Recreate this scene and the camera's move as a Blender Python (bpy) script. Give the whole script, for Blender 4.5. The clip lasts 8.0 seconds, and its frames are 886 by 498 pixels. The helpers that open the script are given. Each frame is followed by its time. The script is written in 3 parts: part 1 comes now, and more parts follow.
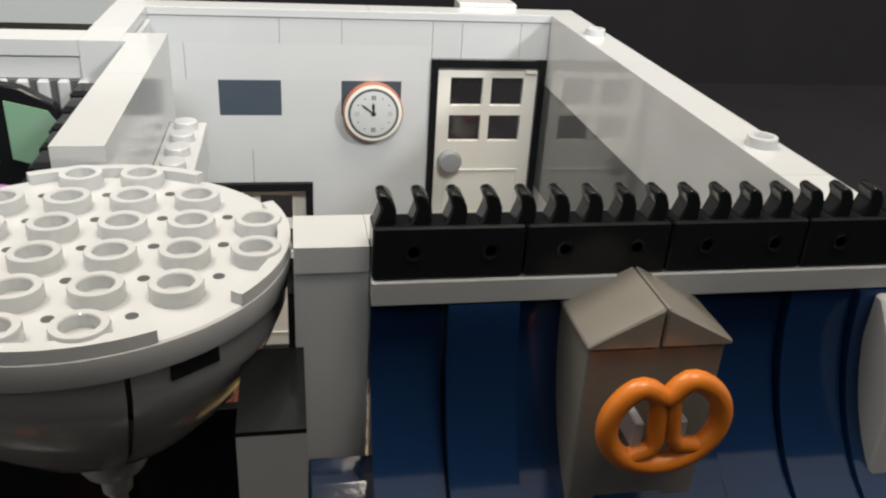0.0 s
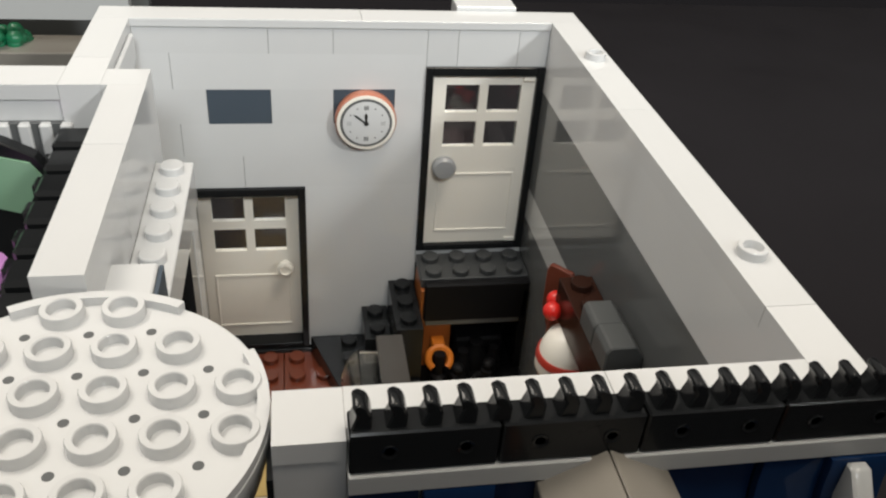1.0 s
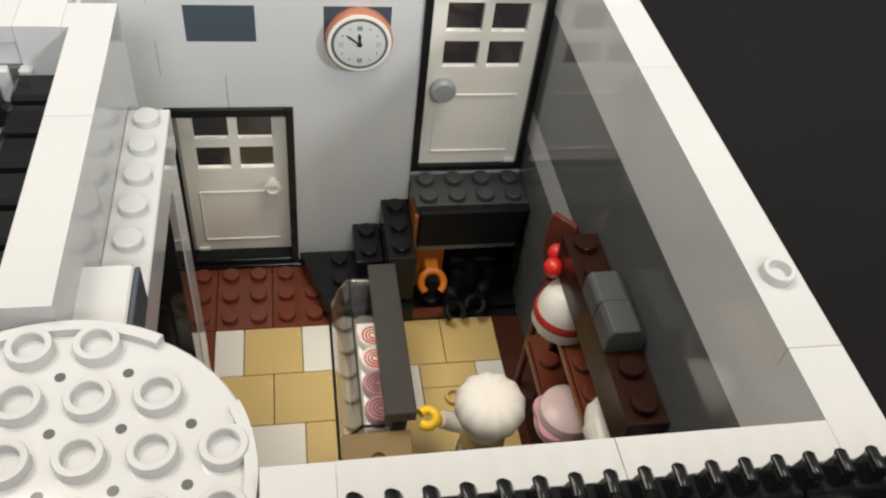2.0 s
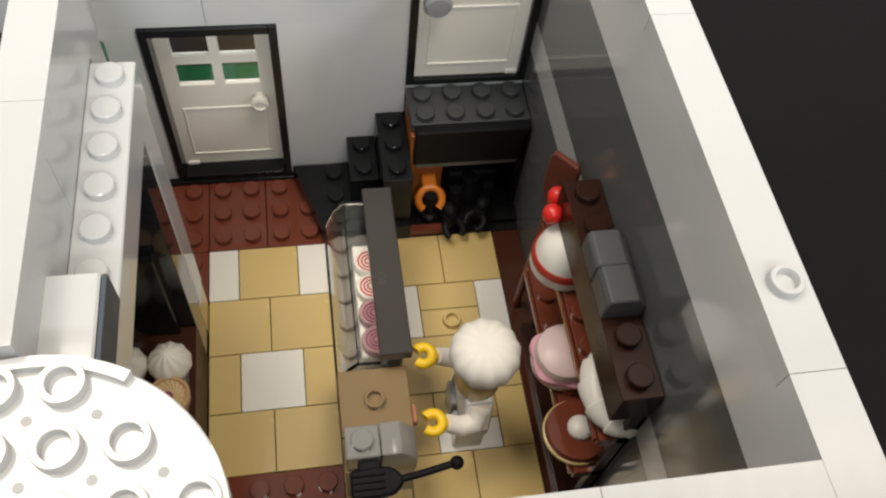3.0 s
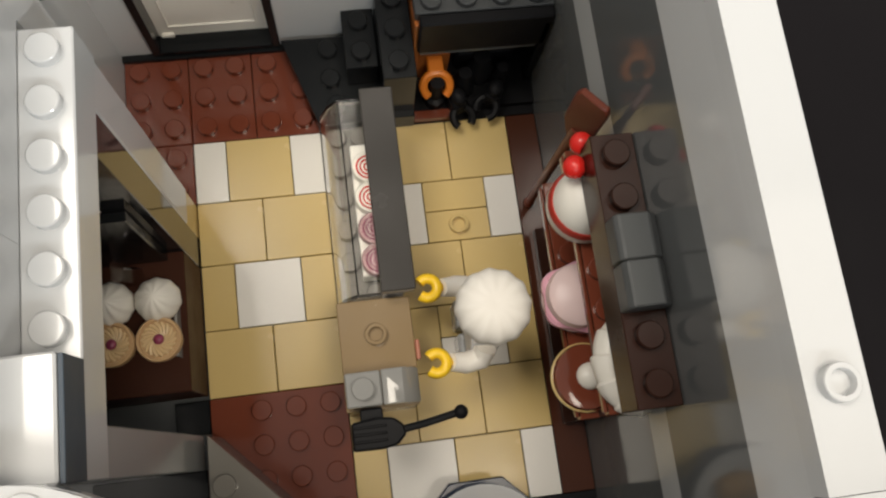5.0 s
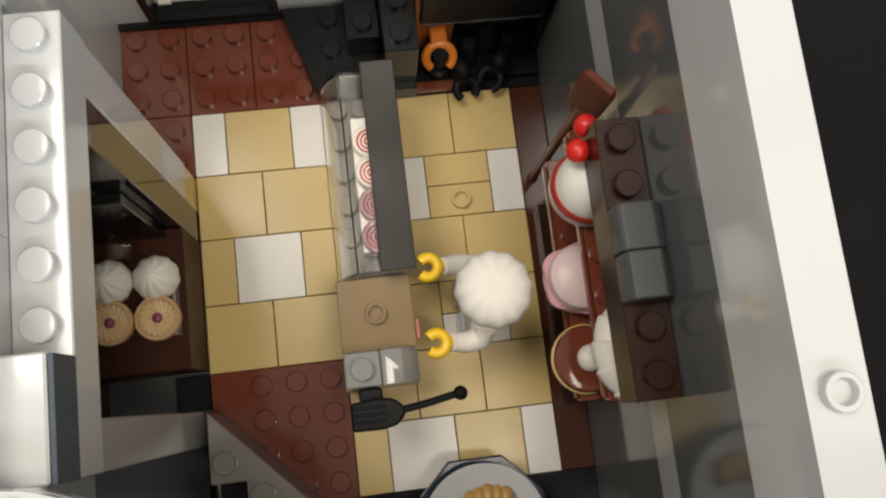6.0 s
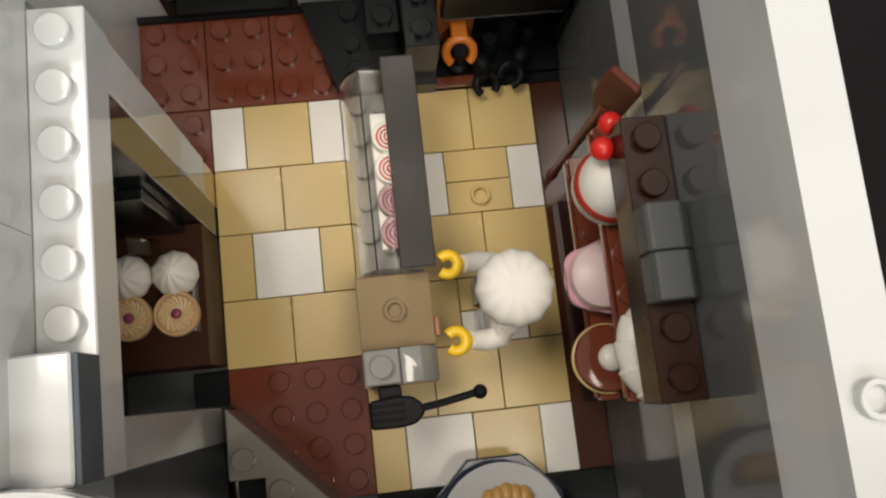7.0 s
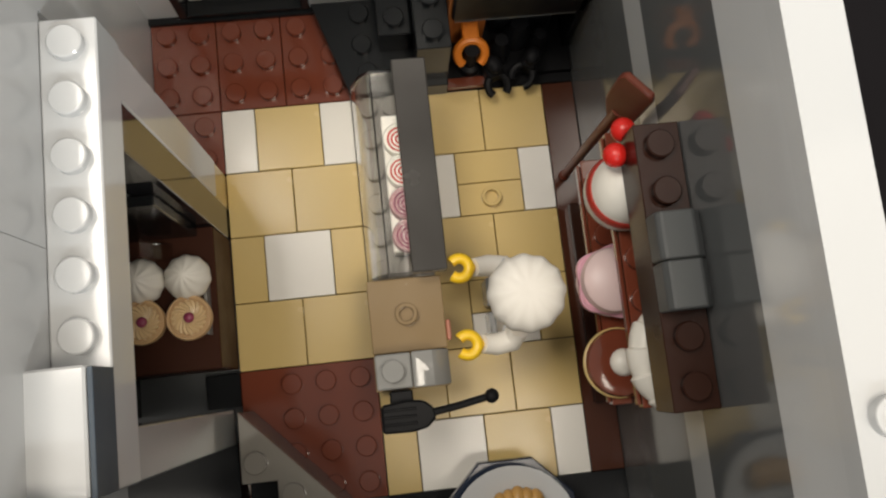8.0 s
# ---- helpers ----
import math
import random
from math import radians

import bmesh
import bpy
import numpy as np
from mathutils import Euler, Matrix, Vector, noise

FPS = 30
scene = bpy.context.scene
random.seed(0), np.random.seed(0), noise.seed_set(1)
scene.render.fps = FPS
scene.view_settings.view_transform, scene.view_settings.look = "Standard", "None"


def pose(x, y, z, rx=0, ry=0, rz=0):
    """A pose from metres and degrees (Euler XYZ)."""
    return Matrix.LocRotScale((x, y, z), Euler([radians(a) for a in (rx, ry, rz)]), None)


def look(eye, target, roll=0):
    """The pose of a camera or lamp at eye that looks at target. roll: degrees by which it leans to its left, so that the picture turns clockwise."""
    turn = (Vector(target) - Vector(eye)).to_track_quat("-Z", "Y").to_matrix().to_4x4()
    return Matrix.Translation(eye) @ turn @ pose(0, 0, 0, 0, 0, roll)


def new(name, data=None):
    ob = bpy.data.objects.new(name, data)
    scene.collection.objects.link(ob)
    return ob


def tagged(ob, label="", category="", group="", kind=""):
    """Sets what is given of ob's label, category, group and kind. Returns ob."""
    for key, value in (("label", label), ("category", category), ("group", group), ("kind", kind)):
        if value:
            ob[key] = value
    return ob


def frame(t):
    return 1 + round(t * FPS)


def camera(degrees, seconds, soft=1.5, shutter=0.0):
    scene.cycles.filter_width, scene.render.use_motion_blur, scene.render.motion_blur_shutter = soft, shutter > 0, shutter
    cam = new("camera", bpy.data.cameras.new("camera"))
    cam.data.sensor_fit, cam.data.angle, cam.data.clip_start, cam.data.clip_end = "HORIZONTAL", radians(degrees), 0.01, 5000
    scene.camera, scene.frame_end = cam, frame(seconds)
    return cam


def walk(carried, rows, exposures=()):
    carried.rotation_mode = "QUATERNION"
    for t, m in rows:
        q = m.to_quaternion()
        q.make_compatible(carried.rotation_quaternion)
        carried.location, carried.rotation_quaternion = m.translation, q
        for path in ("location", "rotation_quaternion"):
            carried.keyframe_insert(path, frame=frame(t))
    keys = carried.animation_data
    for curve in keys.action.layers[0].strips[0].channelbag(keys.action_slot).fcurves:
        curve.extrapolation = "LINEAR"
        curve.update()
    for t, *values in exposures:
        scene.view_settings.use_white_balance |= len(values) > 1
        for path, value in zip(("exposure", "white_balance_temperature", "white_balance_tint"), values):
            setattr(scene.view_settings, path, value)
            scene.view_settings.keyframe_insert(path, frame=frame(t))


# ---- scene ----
S = 0.008  # one stud pitch of the building bricks, in metres; all plan numbers below are in studs

# ---- camera ----
cam = camera(55.9, 8.0, soft=2.2)
PATH = [
    (0, (2.337, -16.478, 18.427), (2.685, -14.717, 17.546), 3.5),
    (0.5, (2.598, -15.231, 20.487), (2.935, -13.534, 19.484), 3.9),
    (1, (2.824, -14.258, 22.205), (3.157, -12.639, 21.079), 4.7),
    (1.2, (2.944, -13.768, 22.564), (3.274, -12.184, 21.388), 4.9),
    (2.3, (2.937, -10.13, 24.435), (3.284, -8.888, 22.906), 9.5),
    (2.5, (3.255, -9.681, 24.703), (3.585, -8.506, 23.119), 9.4),
    (3, (3.745, -8.017, 25.114), (4.039, -6.983, 23.428), 9.1),
    (3.5, (3.562, -6.072, 25.61), (3.846, -5.229, 23.819), 11.4),
    (4, (4.06, -4.283, 25.491), (4.315, -3.599, 23.629), 12.8),
    (4.5, (4.385, -2.979, 25.366), (4.617, -2.426, 23.458), 15.6),
    (6, (4.906, -1.337, 25.181), (5.09, -0.999, 23.218), 22.1),
    (6.5, (4.799, -1.175, 25.07), (4.971, -0.854, 23.104), 22.1),
    (7, (4.671, -1.142, 25.022), (4.829, -0.82, 23.055), 20.1),
    (7.5, (4.622, -0.997, 25.008), (4.767, -0.681, 23.038), 18.9),
    (8, (4.668, -0.771, 25.06), (4.8, -0.47, 23.087), 17.7),
]
EXPOSURES = [(0.0, 0.32), (1.0, 0.1), (2.5, 0.1), (4.5, 0.03), (8.0, 0.0)]
walk(cam, [(t, look(Vector(e) * S, Vector(g) * S, r)) for t, e, g, r in PATH], EXPOSURES)

# ---- light: a lamp at the front right, a window in front, two warm ceiling lamps, one added sheen light, and the dim room around ----
world = bpy.data.worlds.new("room_light")
scene.world = world
world.use_nodes = True
bg = world.node_tree.nodes["Background"]
bg.inputs["Color"].default_value = (1.0, 0.95, 0.88, 1)
bg.inputs["Strength"].default_value = 0.47


def area_lamp(name, place, target, size, watts, colour):
    data = bpy.data.lights.new(name, "AREA")
    data.shape, data.size, data.energy, data.color = "DISK", size, watts, colour
    ob = new(name, data)
    ob.matrix_world = look(place, target)
    return ob


area_lamp("floor_lamp_light", (0.75, -0.86, 0.76), (0.03, 0.03, 0.05), 0.16, 8.5, (0.95, 0.96, 0.94))
area_lamp("window_light", (0.0, -1.0, 0.87), (0.04, 0.06, 0.06), 0.30, 8.5, (0.93, 0.97, 0.98))
area_lamp("ceiling_lamp_light", (0.22, -0.20, 0.95), (0.05, 0.0, 0.0), 0.30, 3.4, (1.0, 0.90, 0.76))
area_lamp("ceiling_lamp_light", (-0.27, 0.22, 0.95), (0.05, 0.02, 0.0), 0.36, 4.6, (1.0, 0.92, 0.81))
# Faint overhead light added to give the right wall's top a sheen.
area_lamp("ceiling_lamp_light", (0.56, 0.05, 0.95), (0.05, 0.0, 0.0), 0.34, 0.4, (1.0, 0.90, 0.76))


# ---- materials ----
def plastic(name, colour, rough=0.14, clear=False, wear=0.03, scale=60.0, spec=0.5):
    m = bpy.data.materials.new(name)
    m.use_nodes = True
    nt = m.node_tree
    b = nt.nodes["Principled BSDF"]
    b.inputs["Specular IOR Level"].default_value = spec
    b.inputs["IOR"].default_value = 1.5
    tc = nt.nodes.new("ShaderNodeTexCoord")
    n1 = nt.nodes.new("ShaderNodeTexNoise")
    n1.inputs["Scale"].default_value, n1.inputs["Detail"].default_value = scale, 4
    n2 = nt.nodes.new("ShaderNodeTexNoise")
    n2.inputs["Scale"].default_value, n2.inputs["Detail"].default_value = scale * 22, 3
    for n in (n1, n2):
        nt.links.new(tc.outputs["Object"], n.inputs["Vector"])
    info = nt.nodes.new("ShaderNodeObjectInfo")
    # slight colour spread from piece to piece and over each piece
    mix = nt.nodes.new("ShaderNodeMix")
    mix.data_type = "RGBA"
    lo = [c * (1 - wear * 2.2) for c in colour]
    hi = [min(1, c * (1 + wear)) for c in colour]
    mix.inputs["A"].default_value, mix.inputs["B"].default_value = (*lo, 1), (*hi, 1)
    add = nt.nodes.new("ShaderNodeMath")
    add.operation = "MULTIPLY_ADD"
    nt.links.new(info.outputs["Random"], add.inputs[0])
    add.inputs[1].default_value = 0.5
    half = nt.nodes.new("ShaderNodeMath")
    half.operation = "MULTIPLY"
    half.inputs[1].default_value = 0.6
    nt.links.new(n1.outputs["Fac"], half.inputs[0])
    nt.links.new(half.outputs[0], add.inputs[2])
    nt.links.new(add.outputs[0], mix.inputs["Factor"])
    nt.links.new(mix.outputs["Result"], b.inputs["Base Color"])
    ra = nt.nodes.new("ShaderNodeMapRange")
    ra.inputs["From Min"].default_value, ra.inputs["From Max"].default_value = 0.3, 0.75
    ra.inputs["To Min"].default_value, ra.inputs["To Max"].default_value = rough * 0.75, rough * 1.5
    nt.links.new(n1.outputs["Fac"], ra.inputs["Value"])
    nt.links.new(ra.outputs["Result"], b.inputs["Roughness"])
    bump = nt.nodes.new("ShaderNodeBump")
    bump.inputs["Strength"].default_value, bump.inputs["Distance"].default_value = 0.06, 0.0001
    nt.links.new(n2.outputs["Fac"], bump.inputs["Height"])
    nt.links.new(bump.outputs["Normal"], b.inputs["Normal"])
    if clear:
        b.inputs["Transmission Weight"].default_value = 1.0
    return m


WHITE = plastic("white_plastic", (0.57, 0.58, 0.585), 0.09)
GREY = plastic("light_grey_plastic", (0.40, 0.41, 0.41), 0.12)
DGREY = plastic("dark_grey_plastic", (0.105, 0.11, 0.112), 0.15)
BLACK = plastic("black_plastic", (0.010, 0.011, 0.012), 0.16, spec=0.22)
TAN = plastic("tan_plastic", (0.60, 0.445, 0.18), 0.22)
IVORY = plastic("ivory_plastic", (0.78, 0.755, 0.70), 0.2)
CRUST = plastic("baked_crust_plastic", (0.53, 0.34, 0.17), 0.35)
MAROON = plastic("maroon_brown_plastic", (0.065, 0.022, 0.012), 0.12, spec=0.4)
RIBBON = plastic("deep_red_plastic", (0.36, 0.03, 0.018), 0.35)
DTAN = plastic("dark_tan_plastic", (0.26, 0.178, 0.085), 0.2)
BROWN = plastic("reddish_brown_plastic", (0.165, 0.043, 0.023), 0.09)
DBROWN = plastic("dark_brown_plastic", (0.03, 0.0125, 0.0085), 0.2, spec=0.14)
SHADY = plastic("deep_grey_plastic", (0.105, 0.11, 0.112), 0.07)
# Colour carries haze on two black bricks and shade on the block's side.
DUSK = plastic("slate_blue_plastic", (0.06, 0.078, 0.1), 0.4, spec=0.25)
SMOKE = plastic("smoky_taupe_plastic", (0.20, 0.185, 0.16), 0.2)
NAVY = plastic("navy_plastic", (0.012, 0.02, 0.04), 0.2)
GOLDEN = plastic("golden_brown_plastic", (0.5, 0.28, 0.08), 0.35)
BLUE = plastic("dark_blue_plastic", (0.006, 0.022, 0.068), 0.08)
ORANGE = plastic("orange_plastic", (0.66, 0.19, 0.02), 0.32)
YELLOW = plastic("yellow_plastic", (0.93, 0.6, 0.02), 0.3)
RED = plastic("red_plastic", (0.62, 0.02, 0.015), 0.26)
PINK = plastic("pink_plastic", (0.80, 0.42, 0.52), 0.3)
CREAM = plastic("cream_plastic", (0.80, 0.77, 0.70), 0.35)
GREEN = plastic("green_plastic", (0.01, 0.16, 0.07), 0.25)
SILVER = plastic("flat_silver_plastic", (0.30, 0.31, 0.32), 0.3)
CLEAR = plastic("clear_plastic", (0.92, 0.93, 0.92), 0.06, True, 0.01)
GLASS = plastic("clear_pane", (0.95, 0.97, 0.97), 0.03, True, 0.01)
CLOTH = plastic("black_cloth", (0.015, 0.014, 0.016), 0.9, False, 0.2, 14.0, 0.1)
VIOLET = plastic("lavender_plastic", (0.45, 0.20, 0.50), 0.25)
FROST = plastic("cloudy_plastic", (0.27, 0.27, 0.26), 0.1)
BAR = plastic("charcoal_plastic", (0.05, 0.046, 0.042), 0.2)
MATTE = plastic("matte_white_plastic", (0.85, 0.82, 0.76), 0.5)
BRICKRED = plastic("brick_red_plastic", (0.13, 0.031, 0.017), 0.35, spec=0.3)
SLATE = plastic("slate_plastic", (0.075, 0.079, 0.08), 0.42, spec=0.3)
BLUSH = plastic("blush_plastic", (0.78, 0.60, 0.59), 0.35)
SOOT = plastic("worn_black_plastic", (0.008, 0.008, 0.009), 0.45, spec=0.1)
ROSE = plastic("dusty_rose_plastic", (0.40, 0.22, 0.23), 0.3)
GUN = plastic("gunmetal_plastic", (0.048, 0.051, 0.053), 0.35, spec=0.35)
RUST = plastic("rust_plastic", (0.38, 0.11, 0.02), 0.4)
STONE = plastic("taupe_plastic", (0.215, 0.20, 0.175), 0.16)
GLOSS = plastic("black_gloss_pane", (0.02, 0.02, 0.022), 0.05)
PRINT = plastic("black_print", (0.02, 0.02, 0.02), 0.4)
SHELL = plastic("pale_crust_plastic", (0.66, 0.48, 0.26), 0.3)
SAGE = plastic("pale_green_pane", (0.22, 0.40, 0.26), 0.12)
UMBER = plastic("umber_plastic", (0.045, 0.016, 0.009), 0.45, spec=0.1)
COPPER = plastic("dusty_copper_plastic", (0.42, 0.16, 0.10), 0.3)


# ---- mesh helpers (coordinates in studs) ----
def box(bm, x0, y0, z0, x1, y1, z1, bev=0.025, seg=1):
    r = bmesh.ops.create_cube(bm, size=1)
    vs = r["verts"]
    for v in vs:
        v.co = Vector((x0 if v.co.x < 0 else x1, y0 if v.co.y < 0 else y1, z0 if v.co.z < 0 else z1))
    if bev:
        es = list({e for v in vs for e in v.link_edges})
        vs = [v for v in bmesh.ops.bevel(bm, geom=es, offset=bev, segments=seg, affect="EDGES", profile=0.6)["verts"]]
    return vs


def lathe(bm, profile, x=0, y=0, z=0, n=24, axis="z", flute=0, depth=0.0):
    """Turns (radius, height) pairs round an axis; flute waves the outline, by one depth or by a depth for each pair."""
    rings = []
    made = []
    for k, (r, h) in enumerate(profile):
        ring = []
        wave = depth[k] if isinstance(depth, (list, tuple)) else depth
        for i in range(n):
            a = 2 * math.pi * i / n
            rr = r * (1 + wave * math.cos(flute * a)) if flute else r
            p = Vector((rr * math.cos(a), rr * math.sin(a), h))
            if axis == "y":
                p = Vector((p.x, -p.z, p.y))
            if axis == "x":
                p = Vector((p.z, p.x, p.y))
            ring.append(bm.verts.new(p + Vector((x, y, z))))
        rings.append(ring)
        made += ring
    for a, b in zip(rings, rings[1:]):
        for i in range(n):
            bm.faces.new((a[i], a[(i + 1) % n], b[(i + 1) % n], b[i]))
    bm.faces.new(rings[0][::-1])
    bm.faces.new(rings[-1])
    return made


def stud(bm, x, y, z, n=18, hollow=False):
    if hollow:
        return lathe(bm, [(0.3, 0), (0.3, 0.19), (0.285, 0.21), (0.21, 0.21), (0.2, 0.19), (0.2, 0.03)], x, y, z, n)
    return lathe(bm, [(0.3, 0), (0.3, 0.185), (0.275, 0.21)], x, y, z, n)


def prism(bm, pts, z0, z1, axis="z", bev=0.0):
    """Extrudes an outline. axis z: (x, y) pairs; axis x: (y, z) pairs; axis y: (x, z) pairs."""
    def put(a, b, c):
        return (a, b, c) if axis == "z" else ((c, a, b) if axis == "x" else (a, c, b))
    lo = [bm.verts.new(put(a, b, z0)) for a, b in pts]
    hi = [bm.verts.new(put(a, b, z1)) for a, b in pts]
    n = len(pts)
    fs = [bm.faces.new(lo[::-1]), bm.faces.new(hi)]
    for i in range(n):
        fs.append(bm.faces.new((lo[i], lo[(i + 1) % n], hi[(i + 1) % n], hi[i])))
    bmesh.ops.recalc_face_normals(bm, faces=fs)
    if bev:
        es = list({e for f in fs for e in f.edges})
        bmesh.ops.bevel(bm, geom=es, offset=bev, segments=1, affect="EDGES", profile=0.6)
    return lo + hi


def tube(bm, pts, radius, n=10, closed=False):
    """A round bar along a line of points."""
    pts = [Vector(p) for p in pts]
    rings = []
    m = len(pts)
    for i, p in enumerate(pts):
        a = pts[(i - 1) % m] if closed or i else p
        b = pts[(i + 1) % m] if closed or i < m - 1 else p
        d = (b - a).normalized()
        u = d.orthogonal().normalized() if not rings else (u - d * u.dot(d)).normalized()
        w = d.cross(u)
        r = radius[i] if isinstance(radius, (list, tuple)) else radius
        rings.append([bm.verts.new(p + (u * math.cos(2 * math.pi * k / n) + w * math.sin(2 * math.pi * k / n)) * r) for k in range(n)])
    last = m if closed else m - 1
    for i in range(last):
        a, b = rings[i], rings[(i + 1) % m]
        for k in range(n):
            bm.faces.new((a[k], a[(k + 1) % n], b[(k + 1) % n], b[k]))
    if not closed:
        bm.faces.new(rings[0][::-1])
        bm.faces.new(rings[-1])


def ball(bm, x, y, z, rx, ry=None, rz=None, u=16, v=10):
    vs = bmesh.ops.create_uvsphere(bm, u_segments=u, v_segments=v, radius=1)["verts"]
    for p in vs:
        p.co = Vector((p.co.x * rx + x, p.co.y * (ry or rx) + y, p.co.z * (rz or ry or rx) + z))
    return vs


def to_mesh(name, bm, material, smooth=35):
    bmesh.ops.recalc_face_normals(bm, faces=bm.faces)
    bmesh.ops.scale(bm, vec=(S, S, S), verts=bm.verts)
    me = bpy.data.meshes.new(name)
    bm.to_mesh(me)
    bm.free()
    me.materials.append(material)
    if smooth:
        me.shade_smooth()
        me.set_sharp_from_angle(angle=radians(smooth))
    return me


def part(name, bm, material, parent=None, label="", at=(0, 0, 0), turn=0, smooth=35):
    """Links one bmesh as one mesh object under a thing."""
    me = to_mesh(name, bm, material, smooth) if isinstance(bm, bmesh.types.BMesh) else bm
    ob = new(name, me)
    if parent:
        ob.parent = parent
    ob.matrix_basis = Matrix.Translation(Vector(at) * S) @ pose(0, 0, 0, 0, 0, turn)
    if material in (CLEAR, GLASS):
        ob.visible_shadow = False
    if label:
        tagged(ob, label)
    return ob


def thing(name, at, label, category, group="", kind="", turn=0):
    ob = new(name)
    ob.empty_display_size = 0.002
    ob.matrix_basis = Matrix.Translation(Vector(at) * S) @ pose(0, 0, 0, 0, 0, turn)
    return tagged(ob, label, category, group, kind)


def bm_box(*a, **k):
    bm = bmesh.new()
    box(bm, *a, **k)
    return bm


def plate_bm(nx, ny, h, studs=True, bev=0.02, hollow=False, skip=()):
    """A plate or brick with its studs; corner at the origin, top at h."""
    bm = bmesh.new()
    box(bm, 0.012, 0.012, 0, nx - 0.012, ny - 0.012, h, bev)
    if studs:
        for i in range(nx):
            for j in range(ny):
                if (i, j) not in skip:
                    stud(bm, i + 0.5, j + 0.5, h, hollow=hollow)
    return bm


# ---- structure ----
WT = 13.3  # top of the walls
YB = 11.1  # inner face of the back wall

ground = part("ground", bm_box(-85, -60, -4.2, 105, 64, -2.6, bev=0), CLOTH)
tagged(ground, "black cloth under and around the model", "ground", kind="structure")
backdrop = part("backdrop", bm_box(-85, 62, -2.6, 105, 63.5, 60, bev=0), CLOTH)
tagged(backdrop, "black cloth hung behind the model", "backdrop", kind="structure")
# Unseen cloth, added to keep the front light off the shop front.
shade_drape = part("backdrop", bm_box(-45, -35.5, -2.6, 75, -34.5, 39.8, bev=0), CLOTH)
tagged(shade_drape, "unseen black cloth added in front to shade the shop front", "backdrop", kind="structure")

base = thing("floor", (0, 0, 0), "floor of smooth tan and white square tiles with brown edging", "floor", kind="structure")
part("base_plate", bm_box(-12, -12, -2.6, 12.3, 13, -0.42, bev=0.03), DGREY, base)


def wall(name, label):
    return thing(name, (0, 0, 0), label, "wall", kind="structure")


MESHES = {}


def brick(parent, x0, y0, z0, x1, y1, z1, material, gap=0.007, name="brick"):
    """One brick, its ends a hair short of its neighbours."""
    key = (round(x1 - x0, 3), round(y1 - y0, 3), round(z1 - z0, 3), material.name, gap)
    if key not in MESHES:
        lx, ly, lz = key[:3]
        bm = bmesh.new()
        gx, gy = (gap, 0) if lx >= ly else (0, gap)
        box(bm, gx, gy, 0, lx - gx, ly - gy, lz, bev=0)
        MESHES[key] = to_mesh(name, bm, material, 0)
    ob = part(name, MESHES[key], material, parent, at=(x0, y0, z0))
    return ob


def course(parent, cuts, z0, z1, y0, y1, material, axis="x"):
    for a, b in zip(cuts, cuts[1:]):
        if axis == "x":
            brick(parent, a, y0, z0, b, y1, z1, material)
        else:
            brick(parent, y0, a, z0, y1, b, z1, material)


# back wall, with the openings of two doors; LIFT is the height of its first course over the tiles
back = wall("wall_back", "white brick back wall with two door openings")
LO, HI = YB, YB + 1
LIFT = 0.2
for z0, z1, cuts in ((0, 7.2, (-3, -1)), (0, 7.2, (3, 7)), (7.2, 8.4, (-3, 1, 7)), (8.4, 9.6, (-3, -0.9, 7)), (9.6, 10.8, (-3, 0)), (9.6, 10.8, (2, 4)),
                     (9.6, 10.8, (6, 7)), (10.8, 12.0, (-3, -1.0, 7)), (11.6, 12.8, (7, 8, 10, 11, 12)), (0, 11.6, (11, 12)), (0, 4.4, (7, 11)),
                     (12.0, 12.8, (-3, 2.0, 4, 7)), (12.8, 13.1, (-3, 4.9, 12))):
    course(back, cuts, z0 + LIFT, z1 + LIFT, LO, HI, WHITE)
# Two black bricks, with haze and gloss mixed into their colour.
for x in (0, 4):
    brick(back, x, LO, 9.6 + LIFT, x + 2, HI, 10.8 + LIFT, DUSK)
part("rear_block", bm_box(8.05, HI + 0.01, 12.4, 10.05, HI + 1.0, 13.45, bev=0.03), WHITE, back)
part("rim", bm_box(-3, LO - 0.06, 12.85 + LIFT, 11, LO - 0.002, WT - 0.003, bev=0.01), WHITE, back)

# right wall: light top courses, dark courses with one light band below
right = wall("wall_right", "brick side wall, light grey above and dark grey below")
RX0, RX1 = 11, 12
course(right, [-6, YB], -0.4, 6.0, RX0, RX1, SHADY, "y")
course(right, [-6, YB], 6.0, 7.2, RX0, RX1, GREY, "y")
course(right, [-6, YB], 7.2, 10.95, RX0, RX1, SHADY, "y")
course(right, [-6, YB], 10.95, 12.8, RX0, RX1, WHITE, "y")
course(right, [-6, -3.6, 4.6, YB], 12.8, WT, RX0, RX1, WHITE, "y")
for y in (-2.0, 8.1):
    bm = bmesh.new()
    stud(bm, 0, 0, 0, 24, hollow=True)
    part("stud", bm, WHITE, right, at=(11.5, y, WT))

# front wall above the shop front
front = wall("wall_front", "white front wall over the shop front")
course(front, [3.35, 8, 11], 11.0, 12.5, -6, -5, WHITE)
course(front, [3.35, 7.5, 11], 12.5, WT, -5.86, -5, WHITE)
brick(front, 2.31, -6.1, WT - 0.4, 3.35, -5, WT, WHITE)
course(front, [2.31, 3.35], -0.4, WT - 0.4, -6.06, -5, WHITE)
course(front, [10, 11], -0.4, 11.0, -6, -5, DGREY)
course(front, [4.0, 10], 10.0, 11.0, -6, -5, DGREY)

